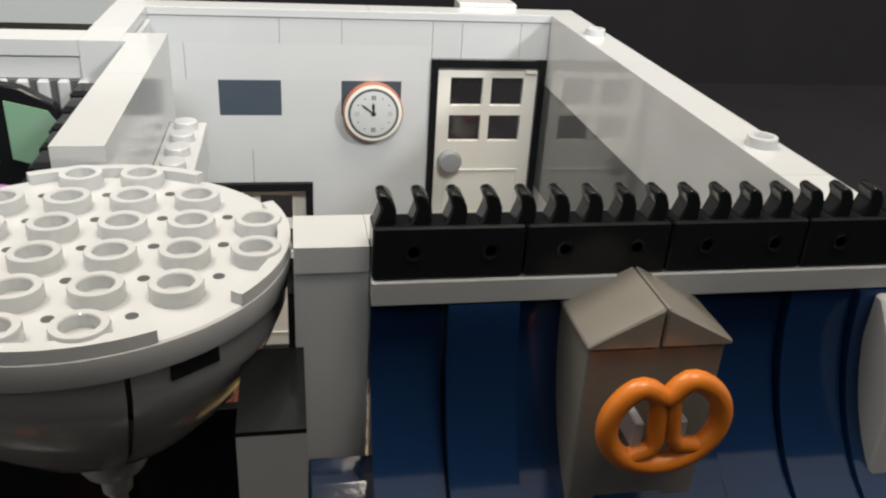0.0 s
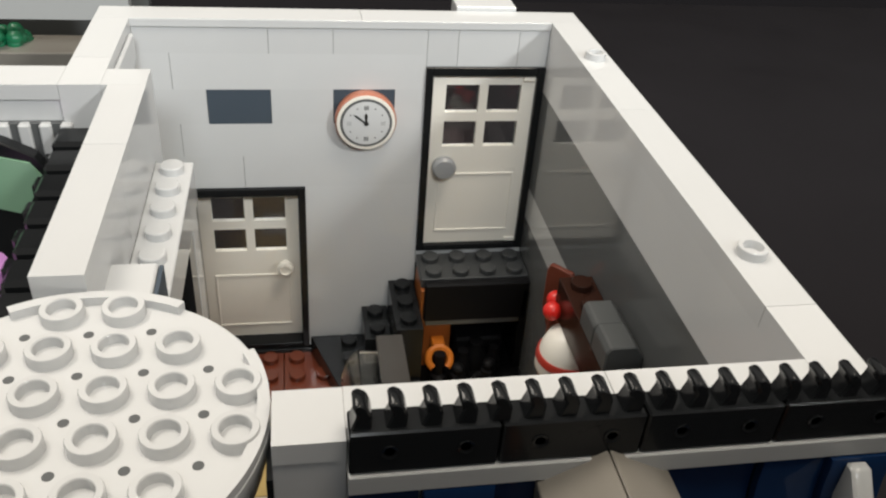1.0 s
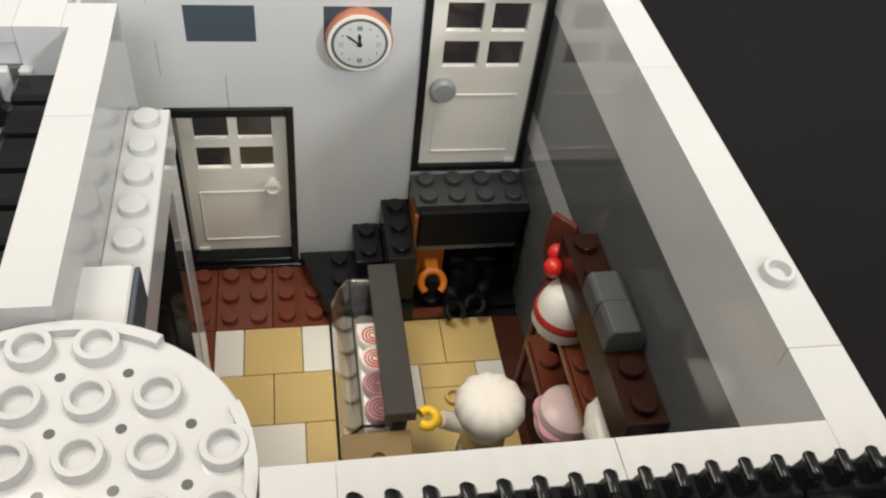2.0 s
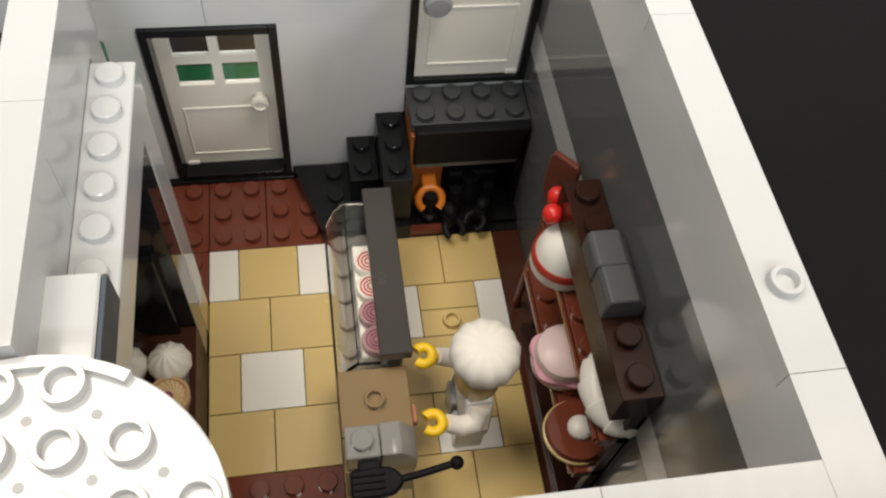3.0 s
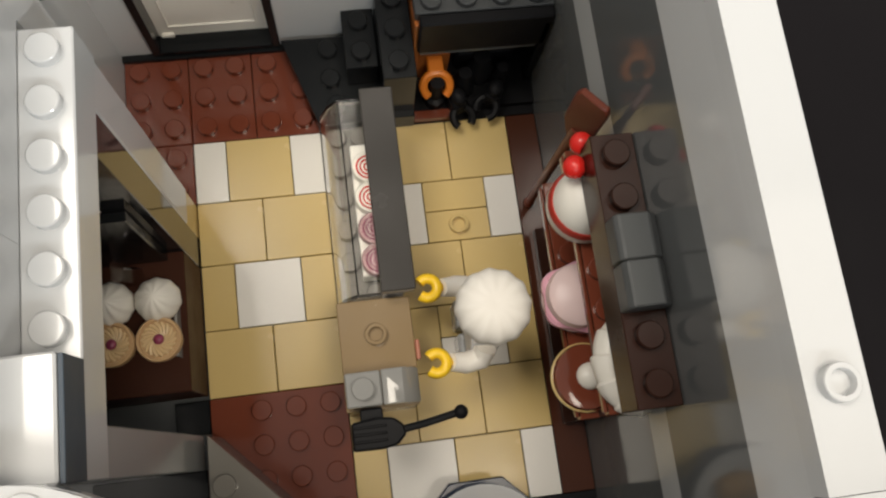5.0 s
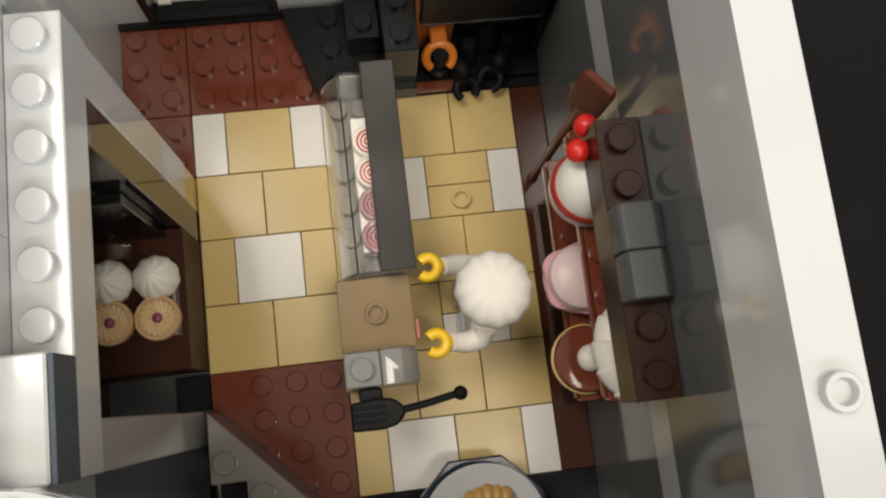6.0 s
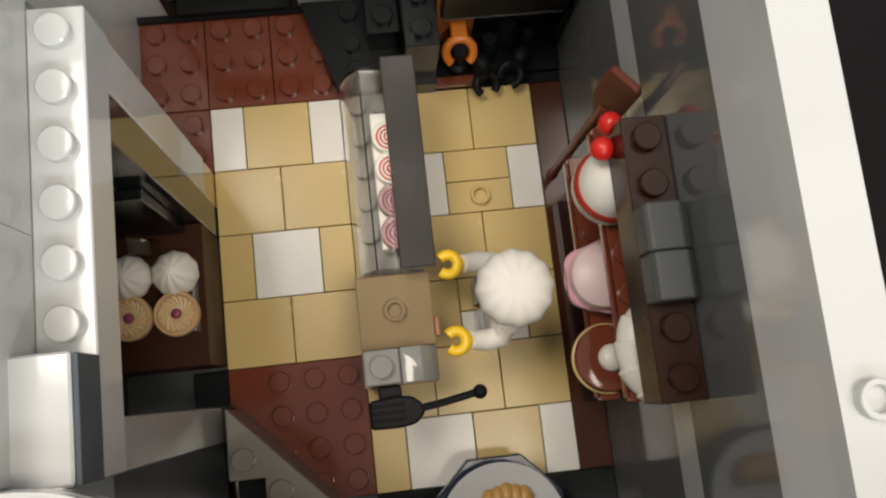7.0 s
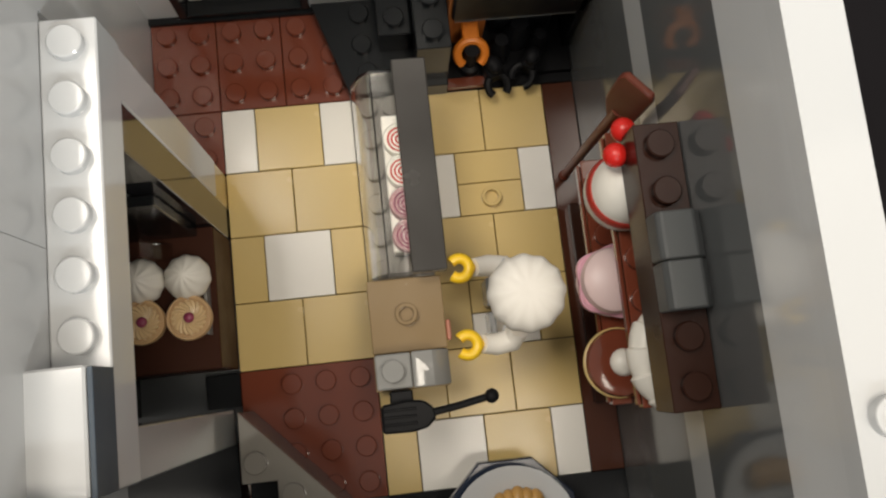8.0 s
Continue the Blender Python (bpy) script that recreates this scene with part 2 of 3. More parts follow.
# left wall with the jog and the studded ledge over the window niche
left = wall("wall_left", "white side wall with a studded ledge over a window niche")
course(left, [6.2, 8, YB], -0.4, WT, -3, -2, WHITE, "y")
course(left, [-1.88, 2, 6.2], 11.2, WT - 0.4, -1.82, -0.9, WHITE, "y")
course(left, [-1.88, 3, 6.2], WT - 0.4, WT, -1.82, -0.9, WHITE, "y")
brick(left, -2, 6.2, -0.4, -0.9, 7.2, WT, WHITE)
brick(left, -12, 6.2, WT - 0.4, -6.2, 7.4, WT, WHITE)
brick(left, -6.2, 6.2, WT - 0.4, -3, 7.4, WT, WHITE)
brick(left, -12, 6.28, 12.3, -5.1, 7.4, WT - 0.4, WHITE)
brick(left, -5.1, 6.28, 12.3, -3, 7.4, WT - 0.4, WHITE)
part("lip", bm_box(-1.99, 7.3, 12.2, -1.86, 10.6, 13.0, bev=0.03), WHITE, left)
ledge = plate_bm(1, 8, 1.2, bev=0.03, skip=((0, 0), (0, 1)))
part("ledge", ledge, WHITE, left, at=(-0.92, -2, 10.0))
part("backing", bm_box(-2, -2.4, 10.0, -1, 6.2, 11.2, bev=0), WHITE, left)
part("pillar", bm_box(-1, 4.95, 1.6, 0, 6, 10.0, bev=0.03), WHITE, left)
part("pillar_foot", bm_box(-1, 4.95, -0.4, -0.02, 5.98, 1.59, bev=0.03), TAN, left, label="tan pillar foot")
part("dark_panel", bm_box(-1, 4, -0.4, -0.02, 4.94, 10.0, bev=0.02), GLOSS, left, label="glossy black pane")
part("pillar", bm_box(-3, 6, -0.4, -1, 6.2, 10.0, bev=0.0), WHITE, left)
part("pillar", bm_box(-1.0, -2, 1.2, 0, -1.05, 10.0, bev=0.03), GREY, left)
part("block", plate_bm(2, 2, 1.0, studs=False, bev=0.04), WHITE, left, at=(-2.0, -2, 11.21))
# Thin dark sheet painting the shade on the block's right face.
part("block_side", bm_box(0.004, -1.98, 11.2, 0.09, -0.04, 12.16, bev=0.01), DUSK, left, label="slate blue sheet for the shaded side of the block")
# Flat green sheet painting a reflection on the wall's inner face.
bm = bmesh.new()
prism(bm, [(9.35, 9.0), (11.1, 6.9), (10.85, 4.6), (9.1, 7.0)], -2.0, -1.985, axis="x")
part("green_panel", bm, GREEN, left, label="green sheet for the reflection on the side wall")

# floor tiles: corner x, corner y, size, size, material
T, W = TAN, IVORY
TILES = [(0, 6, 1, 2, W), (1, 6, 2, 2, T), (3, 6, 1, 2, W), (0, 4, 2, 2, T), (2, 4, 2, 2, T), (0, 2, 1, 2, T), (1, 2, 2, 2, W), (3, 2, 1, 2, T),
         (0, 0, 2, 2, T), (2, 0, 2, 2, T), (6, 6, 2, 2, T), (8, 6, 2, 2, T), (6, 4, 1, 2, W), (7, 5, 2, 1, T), (7, 4, 2, 1, T), (9, 4, 1, 2, W),
         (6, 2, 2, 2, T), (8, 2, 2, 2, T), (6, 0, 1, 2, T), (7, 1, 2, 1, T), (7, 0, 2, 1, W), (9, 0, 1, 2, T), (4, -2, 2, 2, T), (6, -2, 2, 2, T), (8, -2, 2, 2, T),
         (4, -4, 1, 2, T), (5, -4, 2, 2, W), (7, -4, 2, 2, T), (9, -4, 1, 2, W)]
for x, y, a, b, m in TILES:
    key = ("tile", a, b, m.name)
    if key not in MESHES:
        MESHES[key] = to_mesh("tile", bm_box(0.014, 0.014, -0.4, a - 0.014, b - 0.014, 0, bev=0.018), m, 0)
    part("tile", MESHES[key], m, base, at=(x, y, 0))
bm = bmesh.new()
stud(bm, 0, 0, 0, 20, hollow=True)
part("stud", bm, TAN, base, at=(8, 4.5, 0))
# brown studded plates
for x, y, a, b in ((-2, 8, 2, 3), (0, 8, 2, 3), (2, 8, 2, 3), (-2, 6, 2, 2), (0, -4, 4, 4)):
    part("plate", plate_bm(a, b, 0.4, skip=[(0, j) for j in range(4)] if y == -4 else ()), BROWN, base, at=(x, y, -0.4))
part("plate", plate_bm(1, 1, 0.4, studs=False), BLACK, base, at=(-1, -1, -0.4))
part("plate", plate_bm(1, 12, 0.4, studs=False), MAROON, base, at=(10, -4, -0.4))
part("plate", plate_bm(4, 3, 0.4, studs=False), SOOT, base, at=(7, 8, -0.4))
part("sill", bm_box(-3, 10.9, -0.4, 7, YB + 0.5, 0.175, bev=0.02), BLACK, base)
part("plate", bm_box(4, -5, -0.4, 11, -4, 0, bev=0.02), BLACK, base)


# doors
def door(name, x, z, label, knob_side, knob_material, inset):
    d = thing(name, (x, YB, z), label, "door", kind="structure")
    bm = bmesh.new()
    box(bm, 0, -0.12, 0, 0.25, 0.85, 7.2, 0.02)
    box(bm, 3.75, -0.12, 0, 4, 0.85, 7.2, 0.02)
    box(bm, 0.25, -0.12, 6.9, 3.75, 0.85, 7.2, 0.02)
    box(bm, 0.25, -0.12, 0, 3.75, 0.85, 0.25, 0.02)
    part("frame", bm, BLACK, d, "black frame")
    leaf = bmesh.new()
    y0, y1 = inset, inset + 0.22
    xs = [0.255, 0.72, 1.85, 2.15, 3.28, 3.745]
    for a, b in ((0, 1), (2, 3), (4, 5)):
        box(leaf, xs[a], y0, 4.2, xs[b], y1, 6.88, 0.0)
    for a, b in ((1, 2), (3, 4)):
        for z0, z1 in ((4.2, 4.26), (5.21, 5.55), (6.54, 6.88)):
            box(leaf, xs[a], y0, z0, xs[b], y1, z1, 0.0)
    box(leaf, 0.255, y0, 0.255, 3.745, y1, 4.2, 0.0)
    for z0, z1 in ((0.85, 3.14),):
        for q in ((0.62, z1, 3.38, z1 + 0.07), (0.62, z0 - 0.07, 3.38, z0), (0.62, z0, 0.69, z1), (3.31, z0, 3.38, z1)):
            box(leaf, q[0], y0 - 0.05, q[1], q[2], y0 + 0.02, q[3], 0.015)
    body = part("leaf", leaf, CREAM, d, "cream white leaf")
    for a, b in ((1, 2), (3, 4)):
        for z0, z1 in ((4.26, 5.21), (5.55, 6.54)):
            part("pane", bm_box(xs[a], y0 + 0.08, z0, xs[b], y0 + 0.14, z1, bev=0), GLASS, body)
    kx = 0.75 if knob_side == "l" else 3.2
    kb = bmesh.new()
    lathe(kb, [(0.18, 0), (0.16, 0.2), (0.3, 0.26), (0.42, 0.36), (0.42, 0.52), (0.34, 0.62), (0.1, 0.64)] if knob_material is SILVER else
          [(0.14, 0), (0.14, 0.22), (0.3, 0.28), (0.3, 0.46), (0.2, 0.5), (0.18, 0.44)], kx, y0, 3.66, 20, axis="y")
    part("knob", kb, knob_material, body, "round knob")
    hinge = bmesh.new()
    hx = 3.3 if knob_side == "l" else 0.35
    for z0 in (0.3, 6.7):
        box(hinge, hx, y0 - 0.12, z0, hx + 0.4, y0, z0 + 0.14, 0.02)
    part("hinge", hinge, CREAM, body)
    return d


door("door_1", -1, 0.18, "closed cream door with four small panes in a black frame", "r", CREAM, 0.48)
door("door_2", 7, 4.4 + LIFT, "closed cream door with four panes and a large grey knob", "l", SILVER, 0.05)

# black wedge floor beside the back door and the stepped black flue
bm = bmesh.new()
prism(bm, [(3.05, 10.9), (4.0, 7.95), (7.0, 7.95), (7.0, 10.9)], -0.39, 0.8, bev=0.02)
for x, y in ((4.5, 10.4), (4.5, 9.4), (4.6, 8.5)):
    stud(bm, x, y, 0.8)
flue = thing("oven_flue", (0, 0, 0), "stepped black brick flue beside the oven", "oven")
part("foot", bm, BLACK, flue)
part("brick", plate_bm(1, 2, 1.2), BLACK, flue, at=(5, 9.15, 0.8))
part("brick", plate_bm(1, 3, 2.4), BLACK, flue, at=(6, 8.15, 0.8))

# ---- oven ----
oven = thing("oven", (7, 8, 0), "black brick oven with a dark grey studded top", "oven")
part("oven_floor", bm_box(0.02, 0.33, 0.02, 3.98, 2.88, 0.21, bev=0.0), SOOT, oven)
top_plate = part("top_plate", bm_box(0.02, 0, 0, 3.98, 1.62, 0.4), GUN, oven, at=(0, 1.47, 4.0), label="dark grey studded plate")
bm = bmesh.new()
stud(bm, 0, 0, 0)
oven_stud = to_mesh("stud", bm, GUN)
for i in range(8):
    part("stud", oven_stud, GUN, top_plate, at=(i % 4 + 0.5, 0.35 + 0.85 * (i // 4), 0.4))
part("hood", bm_box(0.12, 1.1, 2.7, 3.98, 1.46, 4.38, bev=0.06), SOOT, oven, label="black hood")
part("body", bm_box(0.0, 2.9, 0, 4.0, 3.18, 4.0, bev=0.02), BLACK, oven)
part("side", bm_box(0.02, 1.3, 0, 0.2, 2.9, 4.0, bev=0.02), RUST, oven, label="orange side brick")
part("side", bm_box(3.75, 1.1, 0, 3.98, 2.9, 4.0, bev=0.02), BLACK, oven)
part("lintel", bm_box(0.2, 1.15, 2.5, 3.75, 1.6, 2.75, bev=0.02), DGREY, oven)
part("hearth", bm_box(0, 0.02, 0.02, 1.4, 0.32, 0.3, bev=0.02), BROWN, oven, label="reddish brown hearth plate")
part("firebrick", bm_box(0.2, 1.5, 0.22, 1.25, 2.85, 2.5, bev=0.03), RUST, oven, label="orange fire brick")
bm = bmesh.new()
arc = [(0.75 + 0.42 * math.cos(a), 0.7 + 0.3 * math.sin(a), 1.25 + 0.3 * math.sin(a)) for a in [radians(d) for d in range(-50, 231, 20)]]
tube(bm, arc, 0.14, 8)
box(bm, 0.5, 0.95, 1.3, 1.0, 1.55, 1.7, 0.05)
part("clip", bm, ORANGE, oven, label="orange plastic clip")
bm = bmesh.new()
tube(bm, [(0.75, 0.7, 1.5), (0.75, 0.68, 1.1), (0.75, 0.7, 0.6), (0.75, 0.7, 0.24)], 0.22, 10)
lathe(bm, [(0.34, 0.22), (0.34, 0.55), (0.2, 0.62)], 0.75, 0.68, 0)
part("tap", bm, SOOT, oven)
for x, y, r in ((1.7, 1.0, 0.35), (2.3, 1.5, 0.45), (2.9, 1.1, 0.3)):
    bm = bmesh.new()
    lathe(bm, [(r, 0.22), (r, 0.7), (r * 0.7, 0.95), (r * 0.5, 1.3), (r * 0.6, 1.36)], x, y, 0, 20)
    part("ember", bm, SOOT, oven)
for x, y, turn in ((1.55, -0.1, 20), (2.35, 0.15, -30)):
    bm = bmesh.new()
    tube(bm, [(0.32 * math.cos(a), 0.32 * math.sin(a), 0.42 + 0.12 * math.sin(a)) for a in [radians(d) for d in range(-60, 221, 20)]], 0.13, 8)
    box(bm, -0.22, 0.2, 0.12, 0.3, 0.75, 0.8, 0.08)
    ball(bm, 0.05, 0.5, 0.95, 0.24, 0.3, 0.2)
    part("iron", bm, SOOT, oven, label="worn black claw", at=(x, y, 0.06), turn=turn)
part("fire_bed", bm_box(1.5, 1.7, 0.22, 3.4, 2.6, 1.3, bev=0.1), SOOT, oven)

# ---- counter ----
counter = thing("shop_counter", (4, -1, 0), "dark tan counter block with one stud on top", "counter")
part("body", bm_box(0.03, 0.02, 0, 1.97, 2.98, 2.0, bev=0.02), DTAN, counter)
part("worktop", bm_box(0.0, 1.0, 2.02, 2.03, 2.99, 2.4, bev=0.025), DTAN, counter, label="smooth dark tan top")
bm = bmesh.new()
stud(bm, 1, 2, 2.4, 20, hollow=True)
part("stud", bm, DTAN, counter)
part("handle", bm_box(2.035, 1.2, 2.15, 2.16, 1.75, 2.46, bev=0.03), COPPER, counter, label="small copper handle")
part("shelf", bm_box(0.0, 0.0, 2.02, 1.98, 0.98, 2.35, bev=0.02), DTAN, counter)

reg = thing("cash_register", (4, -1, 2.35), "clear and grey plastic cash register on the counter", "cash register")
bm = bmesh.new()
box(bm, 0.05, 0.05, 0, 0.98, 0.95, 1.0, 0.04)
stud(bm, 0.5, 0.5, 1.0)
part("clear_brick", bm, FROST, reg, label="cloudy clear brick with a stud")
bm = bmesh.new()
prism(bm, [(1.0, 0), (2.0, 0), (2.0, 0.45), (1.55, 1.05), (1.0, 1.05)], 0.04, 0.96, axis="y", bev=0.03)
part("keypad", bm, FROST, reg, label="grey sloped keypad")
part("base_block", bm_box(0.2, 0.2, 0.05, 0.8, 0.8, 0.6, bev=0.03), GREY, reg)

pan = thing("oven_peel", (4.1, -1.75, 3.2), "black plastic tool with a round-ended long handle", "tool")
bm = bmesh.new()
prism(bm, [(0, -0.3), (0.75, -0.32), (1.15, -0.25), (1.4, 0.0), (1.35, 0.25), (1.1, 0.45), (0.7, 0.5), (0, 0.42)], 0.0, 0.28, bev=0.06)
for y in (-0.12, 0.06, 0.24):
    box(bm, 0.05, y, 0.27, 0.9, y + 0.07, 0.34, 0.02)
part("blade", bm, SOOT, pan)
bm = bmesh.new()
tube(bm, [(1.3, 0.12, 0.15), (1.9, 0.2, 0.16), (2.75, 0.36, 0.18)], 0.1, 10)
ball(bm, 2.85, 0.37, 0.2, 0.19)
part("handle", bm, SOOT, pan)
part("clip", bm_box(0.25, 0.3, -0.75, 0.85, 0.75, 0.02, bev=0.04), SOOT, pan)

case = thing("display_case", (4, 2, 0), "clear plastic pastry case with a dark grey top bar", "display case")
part("base", bm_box(0.08, 0.05, 0, 2.0, 5.95, 0.45, bev=0.03), SMOKE, case, label="taupe base")
bm = bmesh.new()
for i in range(6):
    stud(bm, 0.5, i + 0.5, 0.45)
    stud(bm, 1.2, i + 0.5, 0.45)
part("studs", bm, SMOKE, case)
bm = bmesh.new()
outline = [(0.05, 0.45), (0.05, 1.4), (0.3, 2.2), (0.62, 2.62), (1.3, 2.55)]
inner = [(1.3, 2.45), (0.66, 2.52), (0.38, 2.14), (0.14, 1.38), (0.14, 0.45)]
prism(bm, outline + inner, 0.13, 5.8, axis="y")
part("front_glass", bm, CLEAR, case, label="curved clear front")
for y in (0.03, 5.82):
    bm = bmesh.new()
    prism(bm, outline + [(1.3, 0.45)], y, y + 0.09, axis="y")
    part("end_glass", bm, CLEAR, case)
part("top_bar", bm_box(1.26, 0.02, 2.8, 2.2, 5.95, 3.2, bev=0.03), BAR, case, label="long dark grey bar")
part("post", bm_box(1.5, 0.3, 0.45, 2.0, 0.7, 2.8, bev=0.04), DGREY, case)
part("post", bm_box(1.5, 5.3, 0.45, 2.0, 5.9, 2.8, bev=0.04), BLACK, case)
part("tray", bm_box(0.85, 0.9, 0.45, 1.9, 5.0, 1.2, bev=0.03), MATTE, case, label="white tray")


def swirl_roll(y, icing, lab):
    r = thing("pastry_roll", (5.33, y, 1.2), lab, "pastry", "rolls in the case")
    bm = bmesh.new()
    lathe(bm, [(0.46, 0), (0.49, 0.1), (0.49, 0.36), (0.45, 0.42), (0.1, 0.43)], n=28)
    part("roll", bm, CREAM if icing is RED else ROSE, r)
    bm = bmesh.new()
    pts = []
    for i in range(64):
        a = i * 0.3
        pts.append(((0.06 + 0.34 * i / 63) * math.cos(a), (0.06 + 0.34 * i / 63) * math.sin(a), 0.425))
    tube(bm, pts, 0.03, 6)
    part("swirl", bm, icing, r, label="thin spiral line")


PLUM = plastic("plum_print", (0.25, 0.04, 0.09), 0.3)
for y in (6.15, 5.2):
    swirl_roll(y, RED, "white roll with a red spiral on top")
for y in (4.25, 3.3):
    swirl_roll(y, PLUM, "pink roll with a plum spiral on top")

# ---- toy baker: one plain mesh ----
bm = bmesh.new()


def paint(index, start):
    bm.faces.ensure_lookup_table()
    for f in list(bm.faces)[start:]:
        f.material_index = index


def limb(material, fn):
    k = len(bm.faces)
    fn()
    paint(material, k)


limb(3, lambda: (box(bm, -0.55, 0.1, 0, 0.35, 0.9, 1.15, 0.05), box(bm, -0.55, -0.9, 0, 0.35, -0.1, 1.15, 0.05), box(bm, -0.4, -0.95, 1.1, 0.4, 0.95, 1.45, 0.05)))
limb(0, lambda: prism(bm, [(-0.95, 1.45), (0.95, 1.45), (0.68, 2.95), (-0.68, 2.95)], -0.4, 0.4, axis="x", bev=0.05))
for sy in (1, -1):
    limb(4, lambda: tube(bm, [(0.0, sy * 0.75, 2.75), (-0.15, sy * 1.0, 2.45), (-0.6, sy * 1.08, 2.45), (-1.0, sy * 1.03, 2.72)], [0.29, 0.32, 0.3, 0.25], 16))
    hx, hz = -1.4, 2.85
    limb(1, lambda: (tube(bm, [(hx + 0.27 * math.cos(a), sy * 1.03 + 0.27 * math.sin(a), hz) for a in [radians(d) for d in range(-140, 141, 20)]][::-1], 0.15, 12),
                     tube(bm, [(-1.0, sy * 1.03, 2.72), (-1.2, sy * 1.03, 2.8)], 0.13, 8)))
limb(2, lambda: lathe(bm, [(0.45, 2.95), (0.62, 3.05), (0.65, 3.2), (0.62, 3.75), (0.5, 3.95)], 0, 0, 0, 20))
limb(4, lambda: lathe(bm, [(0.6, 3.85), (0.62, 4.3), (0.8, 4.42), (0.92, 4.62), (0.965, 4.88), (0.93, 5.1), (0.82, 5.29), (0.62, 5.42), (0.4, 5.48), (0.2, 5.5), (0.06, 5.48)], 0, 0, 0, 144, flute=12, depth=(0, 0, 0.01, 0.018, 0.02, 0.025, 0.035, 0.05, 0.08, 0.1, 0)))
me = to_mesh("toy_baker", bm, WHITE, 40)
for m in (YELLOW, TAN, GREY, MATTE):
    me.materials.append(m)
baker = new("toy_baker", me)
baker.matrix_basis = Matrix.Translation(Vector((7.93, 1.02, 0)) * S)
tagged(baker, "small plastic toy baker in white with a puffy hat", "toy figure")

# ---- pastry shelf against the side wall ----
shelf = thing("pastry_shelf", (10, -2, 0), "dark brown three-tier pastry shelf against the side wall", "shelf")
beam = part("top_beam", plate_bm(1, 6, 1.2, studs=False), DBROWN, shelf, at=(0, 0, 7.2), label="dark brown studded beam")
bm = bmesh.new()
stud(bm, 0, 0, 0)
beam_stud = to_mesh("stud", bm, DBROWN)
for i in range(6):
    part("stud", beam_stud, DBROWN, beam, at=(0.5, i + 0.5, 1.2))
for z, x0, m in ((2.8, 0.1, BROWN), (5.4, 0.15, BROWN)):
    bm = bmesh.new()
    box(bm, x0, 0.02, z, 0.98, 6.6, z + 0.4, 0.025)
    for i in range(6):
        stud(bm, 0.5, i + 0.5, z + 0.4)
    board = part("board", bm, m, shelf, label="reddish brown shelf board")
    part("lip", bm_box(x0 - 0.1, 0.1, z + 0.1, x0 - 0.02, 6.5, z + 0.34, bev=0.02), BROWN, board)
part("back_panel", bm_box(0.88, 0.02, 0.4, 0.99, 5.98, 7.2, bev=0.0), MAROON, shelf)
for y in (0.02, 5.78):
    part("post", bm_box(0.6, y, 0.02, 0.98, y + 0.2, 7.2, bev=0.02), DBROWN, shelf)
part("foot_board", bm_box(0.3, 0.0, 0.02, 0.98, 6.0, 0.4, bev=0.02), DBROWN, shelf)

loaf = thing("curved_slope", (10, 0, 8.4), "pair of dark grey curved slope bricks on the shelf", "toy brick")
for y in (0.02, 1.02):
    bm = bmesh.new()
    prism(bm, [(0.0, 0), (0.0, 0.6), (0.1, 0.72 + 0.06 * (y < 1)), (0.74, 0.72 + 0.06 * (y < 1)), (0.98, 0.45), (0.98, 0)], y, y + 0.97, axis="y", bev=0.035)
    part("slope", bm, SLATE, loaf, smooth=0)

cake = thing("iced_cake", (10.3, 3.05, 5.8), "white iced cake with a red ribbon round it", "cake")
bm = bmesh.new()
lathe(bm, [(0.86, 0), (0.9, 0.08), (0.88, 0.35), (0.8, 0.8), (0.66, 1.15), (0.4, 1.36), (0.05, 1.42)], n=32)
part("body", bm, CREAM, cake)
bm = bmesh.new()
lathe(bm, [(0.89, 0.38), (0.915, 0.42), (0.895, 0.6), (0.86, 0.64)], n=32)
part("ribbon", bm, RIBBON, cake, label="red band")
ch = thing("cherries", (10.05, 3.55, 6.95), "two shiny red cherries with a stem on the cake", "cherry")
for x, y, z in ((-0.22, 0.05, 0.55), (0.05, 0.62, 0.5)):
    bm = bmesh.new()
    ball(bm, x, y, z, 0.28)
    part("cherry", bm, RED, ch)
bm = bmesh.new()
tube(bm, [(-0.1, 0.1, 0.4), (0.2, 0.0, 0.35), (0.3, -0.2, 0.05), (0.3, -0.35, -0.12)], 0.12, 8)
tube(bm, [(0.05, 0.5, 0.35), (0.22, 0.2, 0.2), (0.3, -0.2, 0.0)], 0.1, 8)
part("stem", bm, RED, ch)

mac = thing("macaron", (10.38, 1.2, 3.2), "pale pink macaron cake with a pink filling", "cake")
bm = bmesh.new()
lathe(bm, [(0.7, 0.0), (0.85, 0.06), (0.9, 0.3), (0.86, 0.36)], n=30)
part("lower_shell", bm, BLUSH, mac)
bm = bmesh.new()
lathe(bm, [(0.86, 0.36), (0.94, 0.42), (0.94, 0.58), (0.86, 0.64)], n=48, flute=5, depth=0.07)
part("filling", bm, PINK, mac, label="pink filling")
bm = bmesh.new()
lathe(bm, [(0.84, 0.64), (0.87, 0.7), (0.82, 0.95), (0.6, 1.1), (0.1, 1.14)], n=30)
part("upper_shell", bm, BLUSH, mac)

donut = thing("chocolate_donut", (10.35, -0.9, 3.2), "round chocolate cake with a pale edge and cream", "cake")
bm = bmesh.new()
lathe(bm, [(0.85, 0.0), (0.92, 0.08), (0.92, 0.16), (0.85, 0.2)], n=30)
part("crust", bm, TAN, donut, label="tan crust")
bm = bmesh.new()
lathe(bm, [(0.84, 0.18), (0.88, 0.24), (0.84, 0.4), (0.55, 0.46), (0.05, 0.46)], n=30)
part("topping", bm, BROWN, donut)
bm = bmesh.new()
ball(bm, 0.05, 0.0, 0.5, 0.36, 0.36, 0.22)
